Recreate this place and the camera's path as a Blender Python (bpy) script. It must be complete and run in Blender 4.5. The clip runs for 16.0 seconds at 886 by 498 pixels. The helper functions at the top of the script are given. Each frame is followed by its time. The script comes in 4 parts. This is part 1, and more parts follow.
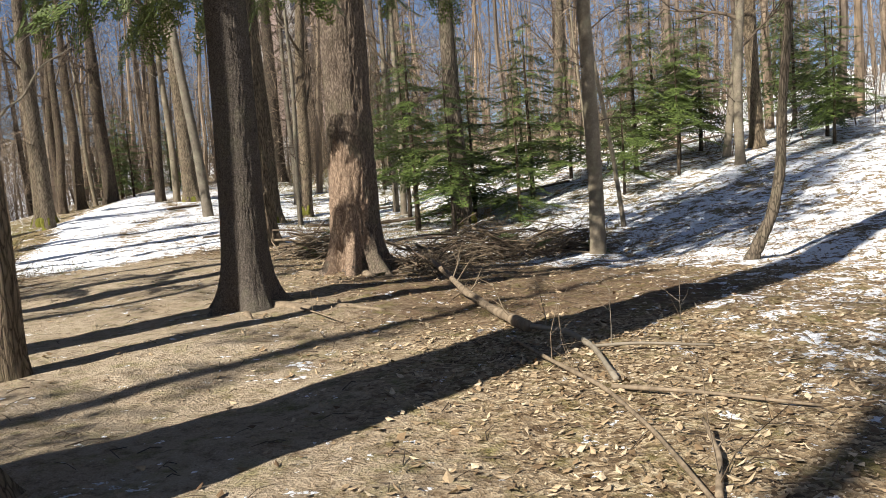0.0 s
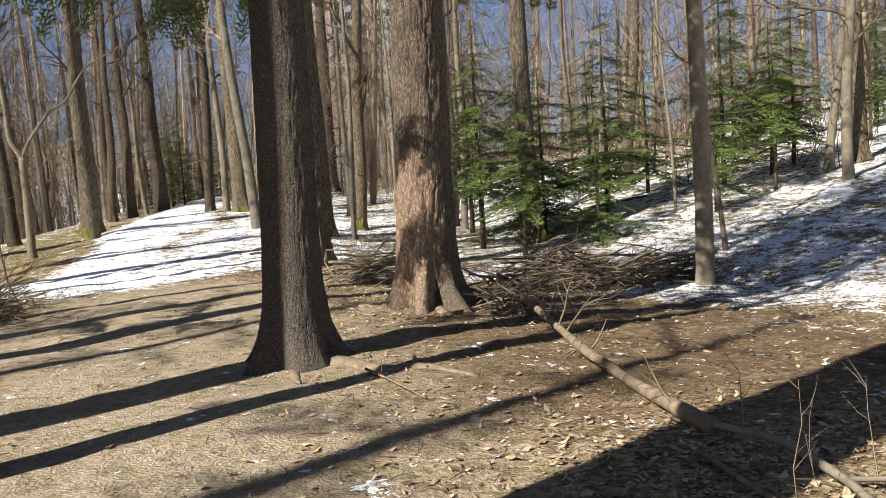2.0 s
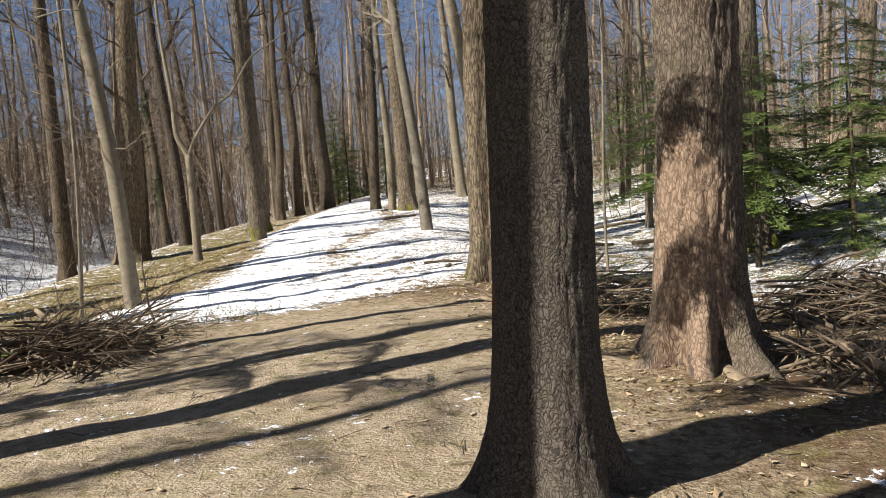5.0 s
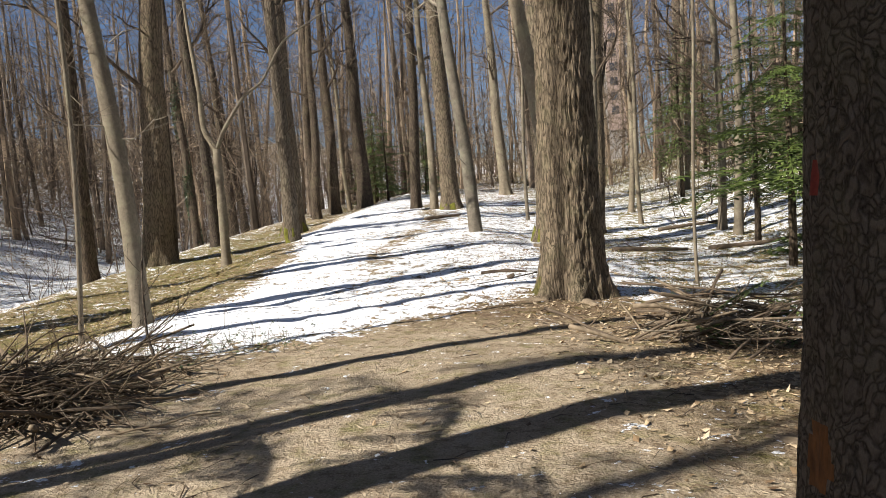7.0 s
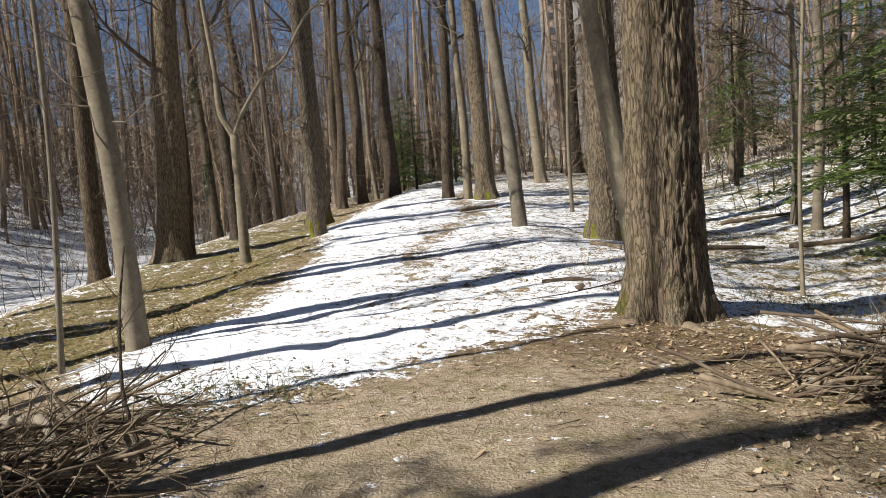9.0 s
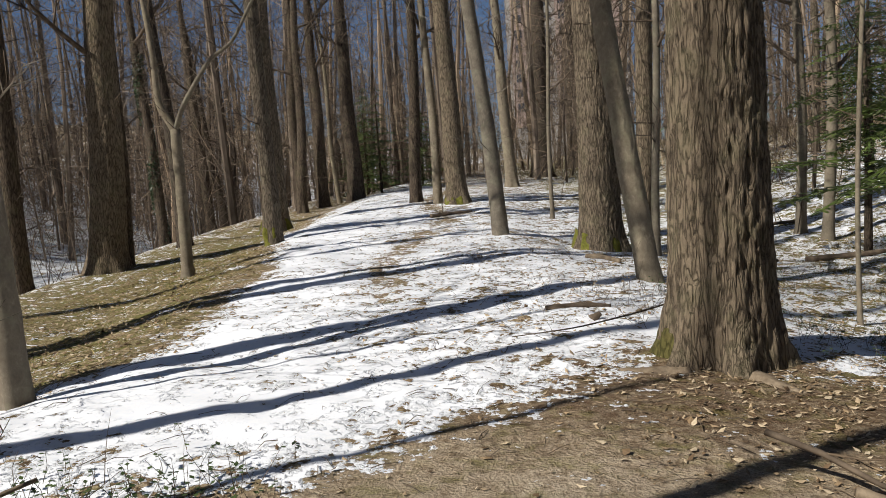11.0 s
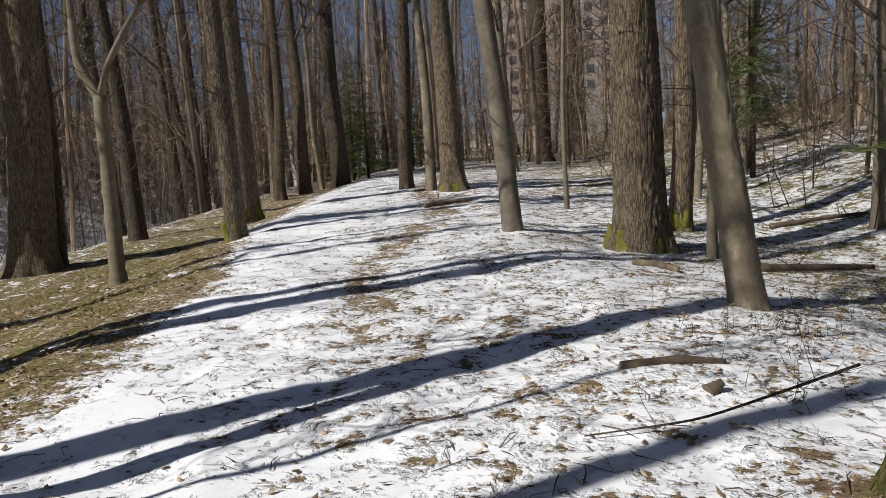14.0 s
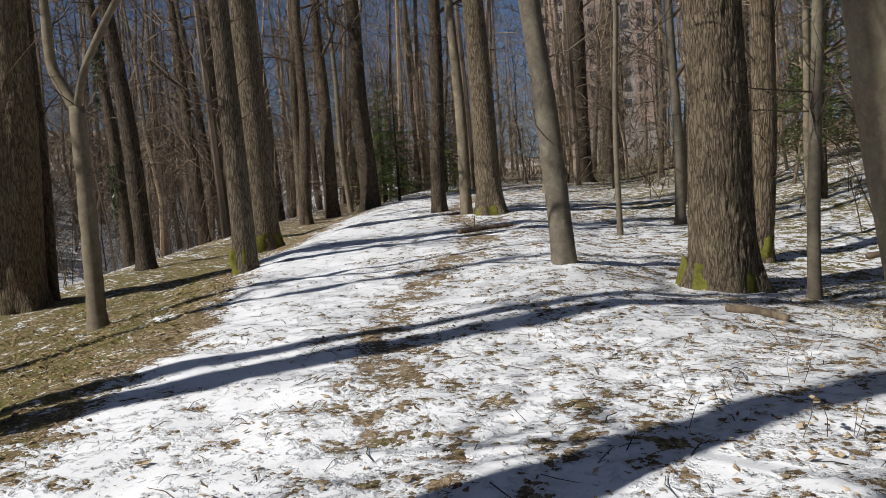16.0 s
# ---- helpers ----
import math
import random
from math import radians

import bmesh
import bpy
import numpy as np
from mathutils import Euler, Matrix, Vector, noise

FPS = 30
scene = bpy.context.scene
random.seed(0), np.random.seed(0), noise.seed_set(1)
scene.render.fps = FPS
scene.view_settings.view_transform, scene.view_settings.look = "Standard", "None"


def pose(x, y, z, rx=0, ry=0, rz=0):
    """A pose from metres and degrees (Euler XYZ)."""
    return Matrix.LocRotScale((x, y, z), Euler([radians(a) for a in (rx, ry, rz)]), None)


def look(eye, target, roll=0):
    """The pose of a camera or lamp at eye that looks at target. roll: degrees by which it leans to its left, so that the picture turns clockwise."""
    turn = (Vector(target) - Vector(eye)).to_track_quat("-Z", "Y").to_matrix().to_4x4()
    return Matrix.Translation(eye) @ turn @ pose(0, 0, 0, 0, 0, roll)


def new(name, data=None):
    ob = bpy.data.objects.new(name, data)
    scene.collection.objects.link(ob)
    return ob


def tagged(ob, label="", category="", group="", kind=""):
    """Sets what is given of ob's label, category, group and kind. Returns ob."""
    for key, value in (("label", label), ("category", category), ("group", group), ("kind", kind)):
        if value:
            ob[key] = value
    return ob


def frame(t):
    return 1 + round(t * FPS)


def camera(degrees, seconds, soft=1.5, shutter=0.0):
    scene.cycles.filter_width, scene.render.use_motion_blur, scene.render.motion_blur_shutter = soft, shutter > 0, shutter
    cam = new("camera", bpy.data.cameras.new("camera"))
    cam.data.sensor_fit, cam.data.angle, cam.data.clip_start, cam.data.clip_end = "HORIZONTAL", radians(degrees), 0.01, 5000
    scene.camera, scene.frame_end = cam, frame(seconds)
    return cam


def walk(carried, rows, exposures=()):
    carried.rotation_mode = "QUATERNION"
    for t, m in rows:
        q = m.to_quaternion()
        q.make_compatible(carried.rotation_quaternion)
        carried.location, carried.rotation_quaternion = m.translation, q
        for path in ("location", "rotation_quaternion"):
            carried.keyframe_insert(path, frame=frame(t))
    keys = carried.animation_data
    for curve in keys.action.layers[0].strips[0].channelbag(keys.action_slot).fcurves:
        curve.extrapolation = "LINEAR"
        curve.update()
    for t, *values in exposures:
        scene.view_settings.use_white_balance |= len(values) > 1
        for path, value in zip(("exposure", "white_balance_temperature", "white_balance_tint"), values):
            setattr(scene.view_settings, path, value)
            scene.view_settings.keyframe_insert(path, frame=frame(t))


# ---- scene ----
cam = camera(59.2, 16.0, 0.6)
METRES, EYE, TILT, LEAN, TURN = 20.0, 1.55, 0.0, 0.0, 0.0
ROWS = [
    (0.0, 0.0, 0.0, 0.0, -0.44, -5.82, 4.31),
    (0.5, -0.0083, 0.0307, -0.0015, 0.81, -6.03, 3.91),
    (1.0, -0.0129, 0.0645, -0.0022, 0.78, -5.79, 4.09),
    (1.5, -0.0168, 0.0916, 0.0029, 2.0, -5.12, 4.46),
    (2.0, -0.0288, 0.1227, 0.0045, 3.2, -4.81, 3.67),
    (2.5, -0.0344, 0.1524, 0.0036, 3.55, -4.84, 3.67),
    (3.0, -0.0452, 0.1799, 0.0056, 8.31, -4.41, 4.25),
    (3.5, -0.0612, 0.2073, 0.0089, 9.74, -4.27, 4.16),
    (4.0, -0.0714, 0.237, 0.0086, 10.2, -4.27, 3.84),
    (4.5, -0.0841, 0.2615, 0.0087, 12.84, -4.29, 4.11),
    (7.0, -0.1515, 0.3994, 0.0107, 17.23, -4.34, 4.05),
    (7.5, -0.1672, 0.4268, 0.0126, 18.5, -4.26, 4.53),
    (8.0, -0.1789, 0.4549, 0.0128, 18.29, -4.28, 4.27),
    (8.5, -0.1917, 0.4794, 0.0162, 18.8, -5.12, 4.32),
    (9.0, -0.2096, 0.5063, 0.0174, 18.97, -5.22, 4.09),
    (9.5, -0.2212, 0.5379, 0.0183, 18.99, -4.75, 4.14),
    (10.0, -0.2351, 0.5665, 0.0163, 18.01, -4.37, 3.36),
    (12.5, -0.2959, 0.7067, 0.0162, 13.98, -6.51, 4.45),
    (13.0, -0.3072, 0.7408, 0.0152, 13.28, -6.53, 3.74),
    (13.5, -0.3124, 0.7742, 0.0162, 13.25, -5.91, 3.68),
    (14.0, -0.3244, 0.8037, 0.0138, 15.43, -6.24, 3.52),
    (14.5, -0.3321, 0.8334, 0.0138, 16.42, -6.71, 3.38),
    (15.0, -0.3397, 0.8644, 0.0144, 17.67, -6.1, 4.05),
    (15.5, -0.3533, 0.8924, 0.0147, 17.9, -5.58, 3.59),
    (16.0, -0.3618, 0.9227, 0.0131, 17.88, -4.5, 3.82),
]
walk(cam, [(t, pose(0, 0, EYE, TILT, LEAN, TURN) @ pose(METRES * x, METRES * y, METRES * z, 90 + pitch, roll, yaw)) for t, x, y, z, yaw, pitch, roll in ROWS],
     exposures=[(0.0, 0.98, 6250, 10), (7.0, 0.85, 6250, 10), (9.5, 0.52, 6150, 10), (12.5, 0.02, 6100, 10), (16.0, 0.02, 6050, 10)])

# ---- world and sun ----
SUN_TO = Vector((0.70, 0.71, 0.0))      # the way the shadows fall on the ground
ELEV = radians(39)
world = bpy.data.worlds.new("sky")
scene.world = world
world.use_nodes = True
wn = world.node_tree
sky = wn.nodes.new("ShaderNodeTexSky")
sky.sky_type, sky.sun_disc = "NISHITA", False
sky.altitude, sky.dust_density, sky.air_density = 1000, 1.0, 0.7
sky.sun_elevation = ELEV
sky.sun_rotation = math.atan2(-SUN_TO.x, -SUN_TO.y)
wn.links.new(sky.outputs[0], wn.nodes["Background"].inputs[0])
wn.nodes["Background"].inputs[1].default_value = 0.05
sun = new("sun", bpy.data.lights.new("sun", "SUN"))
sun.data.energy, sun.data.angle, sun.data.color = 5.0, radians(0.55), (1.0, 0.92, 0.80)
sun.matrix_world = look((0, 0, 30), Vector((0, 0, 30)) + SUN_TO * math.cos(ELEV) - Vector((0, 0, math.sin(ELEV))))


# ---- materials ----
class Nodes:
    """Short forms for a material's node tree."""

    def __init__(self, name, rough=0.85, spec=0.25):
        self.m = bpy.data.materials.new(name)
        self.m.use_nodes = True
        self.t = self.m.node_tree
        self.b = self.t.nodes["Principled BSDF"]
        self.b.inputs["Roughness"].default_value = rough
        self.b.inputs["Specular IOR Level"].default_value = spec

    def put(self, socket, v):
        if isinstance(v, bpy.types.NodeSocket):
            self.t.links.new(v, socket)
        else:
            socket.default_value = v

    def coords(self, scale=(1, 1, 1), rot=(0, 0, 0)):
        c = self.t.nodes.new("ShaderNodeTexCoord")
        mp = self.t.nodes.new("ShaderNodeMapping")
        mp.inputs["Scale"].default_value = scale
        mp.inputs["Rotation"].default_value = rot
        self.t.links.new(c.outputs["Object"], mp.inputs[0])
        return mp.outputs[0]

    def noise(self, vec, scale, detail=4, rough=0.55, dist=0.0):
        n = self.t.nodes.new("ShaderNodeTexNoise")
        n.inputs["Scale"].default_value, n.inputs["Detail"].default_value = scale, detail
        n.inputs["Roughness"].default_value, n.inputs["Distortion"].default_value = rough, dist
        self.t.links.new(vec, n.inputs["Vector"])
        return n.outputs[0]

    def voronoi(self, vec, scale, feature="F1", out=0):
        n = self.t.nodes.new("ShaderNodeTexVoronoi")
        n.feature = feature
        n.inputs["Scale"].default_value = scale
        self.t.links.new(vec, n.inputs["Vector"])
        return n.outputs[out]

    def ramp(self, fac, *stops):
        r = self.t.nodes.new("ShaderNodeValToRGB")
        while len(r.color_ramp.elements) < len(stops):
            r.color_ramp.elements.new(0.5)
        for e, (p, c) in zip(r.color_ramp.elements, stops):
            e.position = p
            e.color = (*c, 1) if isinstance(c, tuple) else (c, c, c, 1)
        self.put(r.inputs[0], fac)
        return r.outputs[0]

    def math(self, op, a, b=0.0, clamp=False):
        n = self.t.nodes.new("ShaderNodeMath")
        n.operation, n.use_clamp = op, clamp
        self.put(n.inputs[0], a)
        self.put(n.inputs[1], b)
        return n.outputs[0]

    def mix(self, fac, a, b, mode="MIX"):
        n = self.t.nodes.new("ShaderNodeMix")
        n.data_type, n.blend_type = "RGBA", mode
        self.put(n.inputs[0], fac)
        self.put(n.inputs[6], (*a, 1) if isinstance(a, tuple) else a)
        self.put(n.inputs[7], (*b, 1) if isinstance(b, tuple) else b)
        return n.outputs[2]

    def attr(self, name):
        n = self.t.nodes.new("ShaderNodeAttribute")
        n.attribute_name = name
        return n.outputs["Fac"]

    def rand(self):
        return self.t.nodes.new("ShaderNodeObjectInfo").outputs["Random"]

    def island(self):
        return self.t.nodes.new("ShaderNodeNewGeometry").outputs["Random Per Island"]

    def done(self, color, height=None, strength=0.6, dist=0.02, rough=None):
        self.put(self.b.inputs["Base Color"], color)
        if rough is not None:
            self.put(self.b.inputs["Roughness"], rough)
        if height is not None:
            bp = self.t.nodes.new("ShaderNodeBump")
            bp.inputs["Strength"].default_value, bp.inputs["Distance"].default_value = strength, dist
            self.put(bp.inputs["Height"], height)
            self.t.links.new(bp.outputs[0], self.b.inputs["Normal"])
        return self.m


def bark(name, dark, light, ridge_scale, stretch, depth, lichen=0.0, lichen_col=(0.22, 0.24, 0.12), plates=0.42):
    n = Nodes(name, 0.9, 0.15)
    w = n.t.nodes.new("ShaderNodeTexNoise")
    w.inputs["Scale"].default_value, w.inputs["Detail"].default_value = 9, 3
    v = n.coords((1, 1, stretch))
    n.t.links.new(v, w.inputs["Vector"])
    mx = n.t.nodes.new("ShaderNodeMix")
    mx.data_type = "VECTOR"
    mx.inputs[0].default_value = 0.15
    n.t.links.new(v, mx.inputs[4])
    n.t.links.new(w.outputs[1], mx.inputs[5])
    v = mx.outputs[1]
    big = n.noise(n.coords(), 3.5, 4, 0.6)
    ridges = n.noise(v, ridge_scale, 6, 0.65, 0.6)
    cells = n.voronoi(v, ridge_scale * 0.8, "DISTANCE_TO_EDGE")
    crack = n.ramp(cells, (0.015, 0.0), (0.2, 1.0))
    grain = n.noise(n.coords((1, 1, 0.5)), ridge_scale * 5, 3, 0.7)
    h = n.math("ADD", n.math("MULTIPLY", crack, plates), n.math("MULTIPLY", ridges, 1.15 - plates))
    h = n.math("ADD", h, n.math("MULTIPLY", n.math("SUBTRACT", grain, 0.5), 0.5))
    col = n.ramp(h, (0.25, dark), (0.62, tuple(c * 0.6 for c in light)), (0.95, light))
    col = n.mix(n.ramp(big, (0.35, 0.0), (0.75, 0.4)), col, tuple(c * 0.5 for c in light), "MIX")
    if lichen:
        fine = n.noise(n.coords(), 2.3, 5, 0.7)
        col = n.mix(n.ramp(fine, (0.5, 0.0), (0.62, lichen)), col, lichen_col)
    tint = n.ramp(n.rand(), (0.0, (0.8, 0.8, 0.82)), (1.0, (1.15, 1.1, 1.02)))
    col = n.mix(1.0, col, tint, "MULTIPLY")
    return n.done(col, h, 0.9, depth)


OAK = bark("oak_bark", (0.02, 0.016, 0.012), (0.29, 0.235, 0.17), 30, 0.15, 0.04, 0.12)
SPRUCE = bark("spruce_bark", (0.018, 0.015, 0.012), (0.21, 0.18, 0.15), 60, 0.7, 0.016, 0.1, plates=0.4)
REDSPRUCE = bark("worn_spruce_bark", (0.05, 0.037, 0.029), (0.27, 0.215, 0.165), 44, 0.35, 0.02, 0.12)
BEECH = bark("beech_bark", (0.12, 0.1, 0.073), (0.33, 0.285, 0.215), 9, 0.8, 0.003, 0.3, (0.3, 0.3, 0.2), 0.06)
DARK = bark("dark_bark", (0.018, 0.014, 0.011), (0.15, 0.118, 0.088), 26, 0.2, 0.02, 0.1)


def plain(name, a, b, scale=9.0, stretch=1.0, rough=0.85, bump=0.01, spec=0.2, island=False):
    n = Nodes(name, rough, spec)
    f = n.noise(n.coords((1, 1, stretch)), scale, 5, 0.65)
    col = n.ramp(f, (0.3, a), (0.7, b))
    if island:
        col = n.mix(1.0, col, n.ramp(n.island(), (0.0, (0.55, 0.52, 0.5)), (0.5, (1.0, 0.95, 0.9)), (1.0, (1.5, 1.35, 1.15))), "MULTIPLY")
    return n.done(col, f, 0.6, bump)


TWIG = plain("twig_bark", (0.045, 0.035, 0.027), (0.16, 0.13, 0.098), 6, 1, 0.85, 0.004, 0.2, True)
PALETWIG = plain("pale_twig", (0.16, 0.135, 0.10), (0.30, 0.26, 0.2), 6, 1, 0.8, 0.004)
DEADWOOD = plain("dead_wood", (0.10, 0.075, 0.05), (0.30, 0.235, 0.16), 12, 0.3, 0.85, 0.008)
CUT = plain("cut_wood", (0.38, 0.27, 0.15), (0.52, 0.40, 0.25), 30, 1, 0.8, 0.003)
NEEDLE = plain("needles", (0.04, 0.066, 0.018), (0.115, 0.165, 0.042), 5, 1, 0.55, 0.0, 0.3, True)
MOSS = plain("moss", (0.07, 0.075, 0.012), (0.19, 0.18, 0.035), 14, 1, 0.95, 0.02)
HERB = plain("bramble_leaf", (0.03, 0.055, 0.018), (0.08, 0.12, 0.04), 8, 1, 0.5, 0.002, 0.3, True)
MOSSLEAF = plain("bank_leaf", (0.07, 0.085, 0.02), (0.17, 0.18, 0.05), 8, 1, 0.6, 0.002, 0.25, True)
DRYGRASS = plain("dry_grass", (0.26, 0.2, 0.1), (0.45, 0.37, 0.21), 8, 1, 0.75, 0.002, 0.2, True)
ROOT = plain("root_bark", (0.12, 0.09, 0.06), (0.30, 0.235, 0.16), 14, 1, 0.9, 0.012)
IVY = plain("ivy_leaf", (0.018, 0.035, 0.014), (0.05, 0.08, 0.03), 8, 1, 0.4, 0.002, 0.4, True)
# wide dark-to-pale noise paints sunlit spots and shade into the distant bark
FARWOOD = plain("far_wood_sun_and_shade", (0.035, 0.029, 0.023), (0.33, 0.275, 0.22), 0.8, 0.2, 0.9, 0.01, 0.1, True)


def leaf_material():
    n = Nodes("dry_leaves", 0.75, 0.25)
    c = n.ramp(n.island(), (0.0, (0.09, 0.055, 0.03)), (0.25, (0.24, 0.165, 0.09)), (0.6, (0.43, 0.325, 0.2)), (1.0, (0.58, 0.48, 0.33)))
    f = n.noise(n.coords(), 60, 3)
    return n.done(n.mix(n.ramp(f, (0.4, 0.0), (0.7, 0.4)), c, (0.12, 0.075, 0.04)), f, 0.4, 0.003)


LEAF = leaf_material()


def ground_material():
    """Packed earth, leaf litter, moss and snow, shared out by zones that the ground carries."""
    n = Nodes("forest_ground", 0.92, 0.15)
    v = n.coords()
    long = n.coords((1.0, 1.0, 1.0), (0, 0, radians(40)))
    # packed earth
    e1, e2, e3 = n.noise(v, 0.9, 4), n.noise(v, 9, 6, 0.65), n.noise(v, 70, 4, 0.7)
    earth = n.ramp(e1, (0.3, (0.29, 0.228, 0.155)), (0.7, (0.42, 0.345, 0.25)))
    earth = n.mix(n.ramp(e2, (0.34, 0.8), (0.52, 0.0)), earth, (0.16, 0.115, 0.072))
    earth = n.mix(n.ramp(e3, (0.52, 0.0), (0.68, 0.8)), earth, (0.52, 0.44, 0.33))
    earth = n.mix(n.ramp(e3, (0.3, 0.85), (0.44, 0.0)), earth, (0.12, 0.085, 0.052))
    # litter: bits of leaf in every brown
    vor = n.t.nodes.new("ShaderNodeTexVoronoi")
    vor.inputs["Scale"].default_value, vor.inputs["Randomness"].default_value = 34, 1
    warp = n.t.nodes.new("ShaderNodeMix")
    warp.data_type = "VECTOR"
    warp.inputs[0].default_value = 0.12
    n.t.links.new(v, warp.inputs[4])
    nt = n.t.nodes.new("ShaderNodeTexNoise")
    nt.inputs["Scale"].default_value = 8
    n.t.links.new(v, nt.inputs["Vector"])
    n.t.links.new(nt.outputs[1], warp.inputs[5])
    n.t.links.new(warp.outputs[1], vor.inputs["Vector"])
    sep = n.t.nodes.new("ShaderNodeSeparateColor")
    n.t.links.new(vor.outputs["Color"], sep.inputs[0])
    litter = n.ramp(sep.outputs[0], (0.0, (0.09, 0.06, 0.035)), (0.35, (0.23, 0.165, 0.095)), (0.65, (0.40, 0.30, 0.18)), (1.0, (0.56, 0.46, 0.31)))
    litter = n.mix(n.ramp(e2, (0.36, 0.7), (0.56, 0.0)), litter, (0.085, 0.056, 0.032))
    # darker red-brown litter: shade painted in by the spruces, real soil by the oak
    litter = n.mix(n.math("ADD", n.attr("shade_and_soil"), n.math("MULTIPLY", n.math("SUBTRACT", n.noise(v, 2.5, 5, 0.7), 0.5), 1.5), True), litter, n.ramp(e3, (0.3, (0.05, 0.032, 0.02)), (0.7, (0.17, 0.105, 0.062))))
    # moss and grass
    g2 = n.noise(v, 40, 5, 0.75)
    moss = n.ramp(g2, (0.32, (0.025, 0.027, 0.008)), (0.5, (0.12, 0.125, 0.022)), (0.7, (0.31, 0.28, 0.085)))
    col = n.mix(n.math("ADD", n.attr("earth"), n.math("MULTIPLY", n.math("SUBTRACT", e2, 0.5), 1.6), True), litter, earth)
    mfac = n.math("ADD", n.attr("moss"), n.math("MULTIPLY", n.math("SUBTRACT", n.noise(v, 3.2, 6, 0.7), 0.5), 3.0), True)
    col = n.mix(mfac, col, moss)
    # snow: drifts and leftover patches, thin at their edges
    s1, s2, s3 = n.noise(long, 0.8, 3), n.noise(v, 3.6, 6, 0.6, 0.4), n.noise(v, 15, 5, 0.62)
    raw = n.math("ADD", n.math("MULTIPLY", n.math("SUBTRACT", s2, 0.5), 2.7), n.math("MULTIPLY", n.math("SUBTRACT", s3, 0.5), 1.9))
    raw = n.math("ADD", raw, n.math("MULTIPLY", n.math("SUBTRACT", s1, 0.5), 0.9))
    depth = n.math("ADD", n.math("SUBTRACT", n.attr("snow"), 0.5), raw)
    mask = n.ramp(depth, (0.0, 0.0), (0.06, 1.0))
    snowc = n.ramp(s3, (0.25, (0.84, 0.87, 0.92)), (0.6, (0.92, 0.93, 0.95)))
    col = n.mix(mask, col, snowc)
    h = n.math("ADD", n.math("ADD", n.math("MULTIPLY", e2, 0.45), n.math("MULTIPLY", e3, 0.15)), n.math("MULTIPLY", g2, 0.35))
    h = n.math("ADD", h, n.math("MULTIPLY", vor.outputs["Distance"], 0.3))
    h = n.math("MULTIPLY", h, n.math("SUBTRACT", 1.0, n.math("MULTIPLY", mask, 0.9)))
    h = n.math("ADD", h, n.math("MULTIPLY", n.ramp(depth, (0.0, 0.0), (0.4, 1.0)), 0.5))
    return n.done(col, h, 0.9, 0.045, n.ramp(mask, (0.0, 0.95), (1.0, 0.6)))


GROUND = ground_material()


# ---- mesh tools ----
RNG = np.random.default_rng(7)


def lattice(p, seed):
    """Smooth value noise at points p (n, 3), about -1 to 1."""
    i = np.floor(p).astype(np.int64)
    f = p - i
    f = f * f * (3 - 2 * f)
    out = np.zeros(len(p))
    for dx in (0, 1):
        for dy in (0, 1):
            for dz in (0, 1):
                h = (i[:, 0] + dx) * 374761393 + (i[:, 1] + dy) * 668265263 + (i[:, 2] + dz) * 2147483647 + seed * 974711
                h = (h ^ (h >> 13)) * 1274126177
                h = ((h ^ (h >> 16)) & 0xFFFF) / 32767.5 - 1
                w = (f[:, 0] if dx else 1 - f[:, 0]) * (f[:, 1] if dy else 1 - f[:, 1]) * (f[:, 2] if dz else 1 - f[:, 2])
                out += h * w
    return out


def fbm(p, seed, octaves=4, gain=0.5):
    out, a = np.zeros(len(p)), 1.0
    for k in range(octaves):
        out += a * lattice(p * 2.0 ** k, seed + k)
        a *= gain
    return out


def interp(v, xs, ys):
    return np.interp(v, xs, ys)


class Buf:
    """Collects vertices and faces for one mesh."""

    def __init__(self):
        self.v, self.f, self.n = [], [], 0

    def add(self, verts, faces):
        self.v.append(np.asarray(verts, float))
        self.f += [tuple(i + self.n for i in f) for f in faces]
        self.n += len(verts)

    def tube(self, pts, radii, sides=5, cap=True):
        pts = np.asarray(pts, float)
        k = len(pts)
        d = np.gradient(pts, axis=0)
        d /= np.linalg.norm(d, axis=1)[:, None] + 1e-9
        ref = np.array([0, 0, 1.0]) if abs(d[:, 2]).mean() < 0.8 else np.array([1.0, 0, 0])
        a = np.cross(d, ref)
        a /= np.linalg.norm(a, axis=1)[:, None] + 1e-9
        b = np.cross(d, a)
        t = np.arange(sides) * 2 * np.pi / sides
        r = np.asarray(radii, float)[:, None, None]
        ring = pts[:, None, :] + r * (np.cos(t)[None, :, None] * a[:, None, :] + np.sin(t)[None, :, None] * b[:, None, :])
        f = []
        for i in range(k - 1):
            for j in range(sides):
                q = (j + 1) % sides
                f.append((i * sides + j, i * sides + q, (i + 1) * sides + q, (i + 1) * sides + j))
        if cap and sides > 3:
            f.append(tuple(range(sides - 1, -1, -1)))
            f.append(tuple((k - 1) * sides + j for j in range(sides)))
        self.add(ring.reshape(-1, 3), f)

    def mesh(self, name, smooth=True):
        me = bpy.data.meshes.new(name)
        me.from_pydata(np.concatenate(self.v) if self.v else [], [], self.f)
        if smooth:
            me.polygons.foreach_set("use_smooth", [True] * len(me.polygons))
        me.update()
        return me


def solid(name, buf, material, parent=None, label="", smooth=True):
    """One mesh object, at top level or under a thing."""
    ob = new(name, buf.mesh(name, smooth) if isinstance(buf, Buf) else buf)
    if not ob.data.materials:
        ob.data.materials.append(material)
    if parent is not None:
        ob.parent = parent
    return tagged(ob, label)


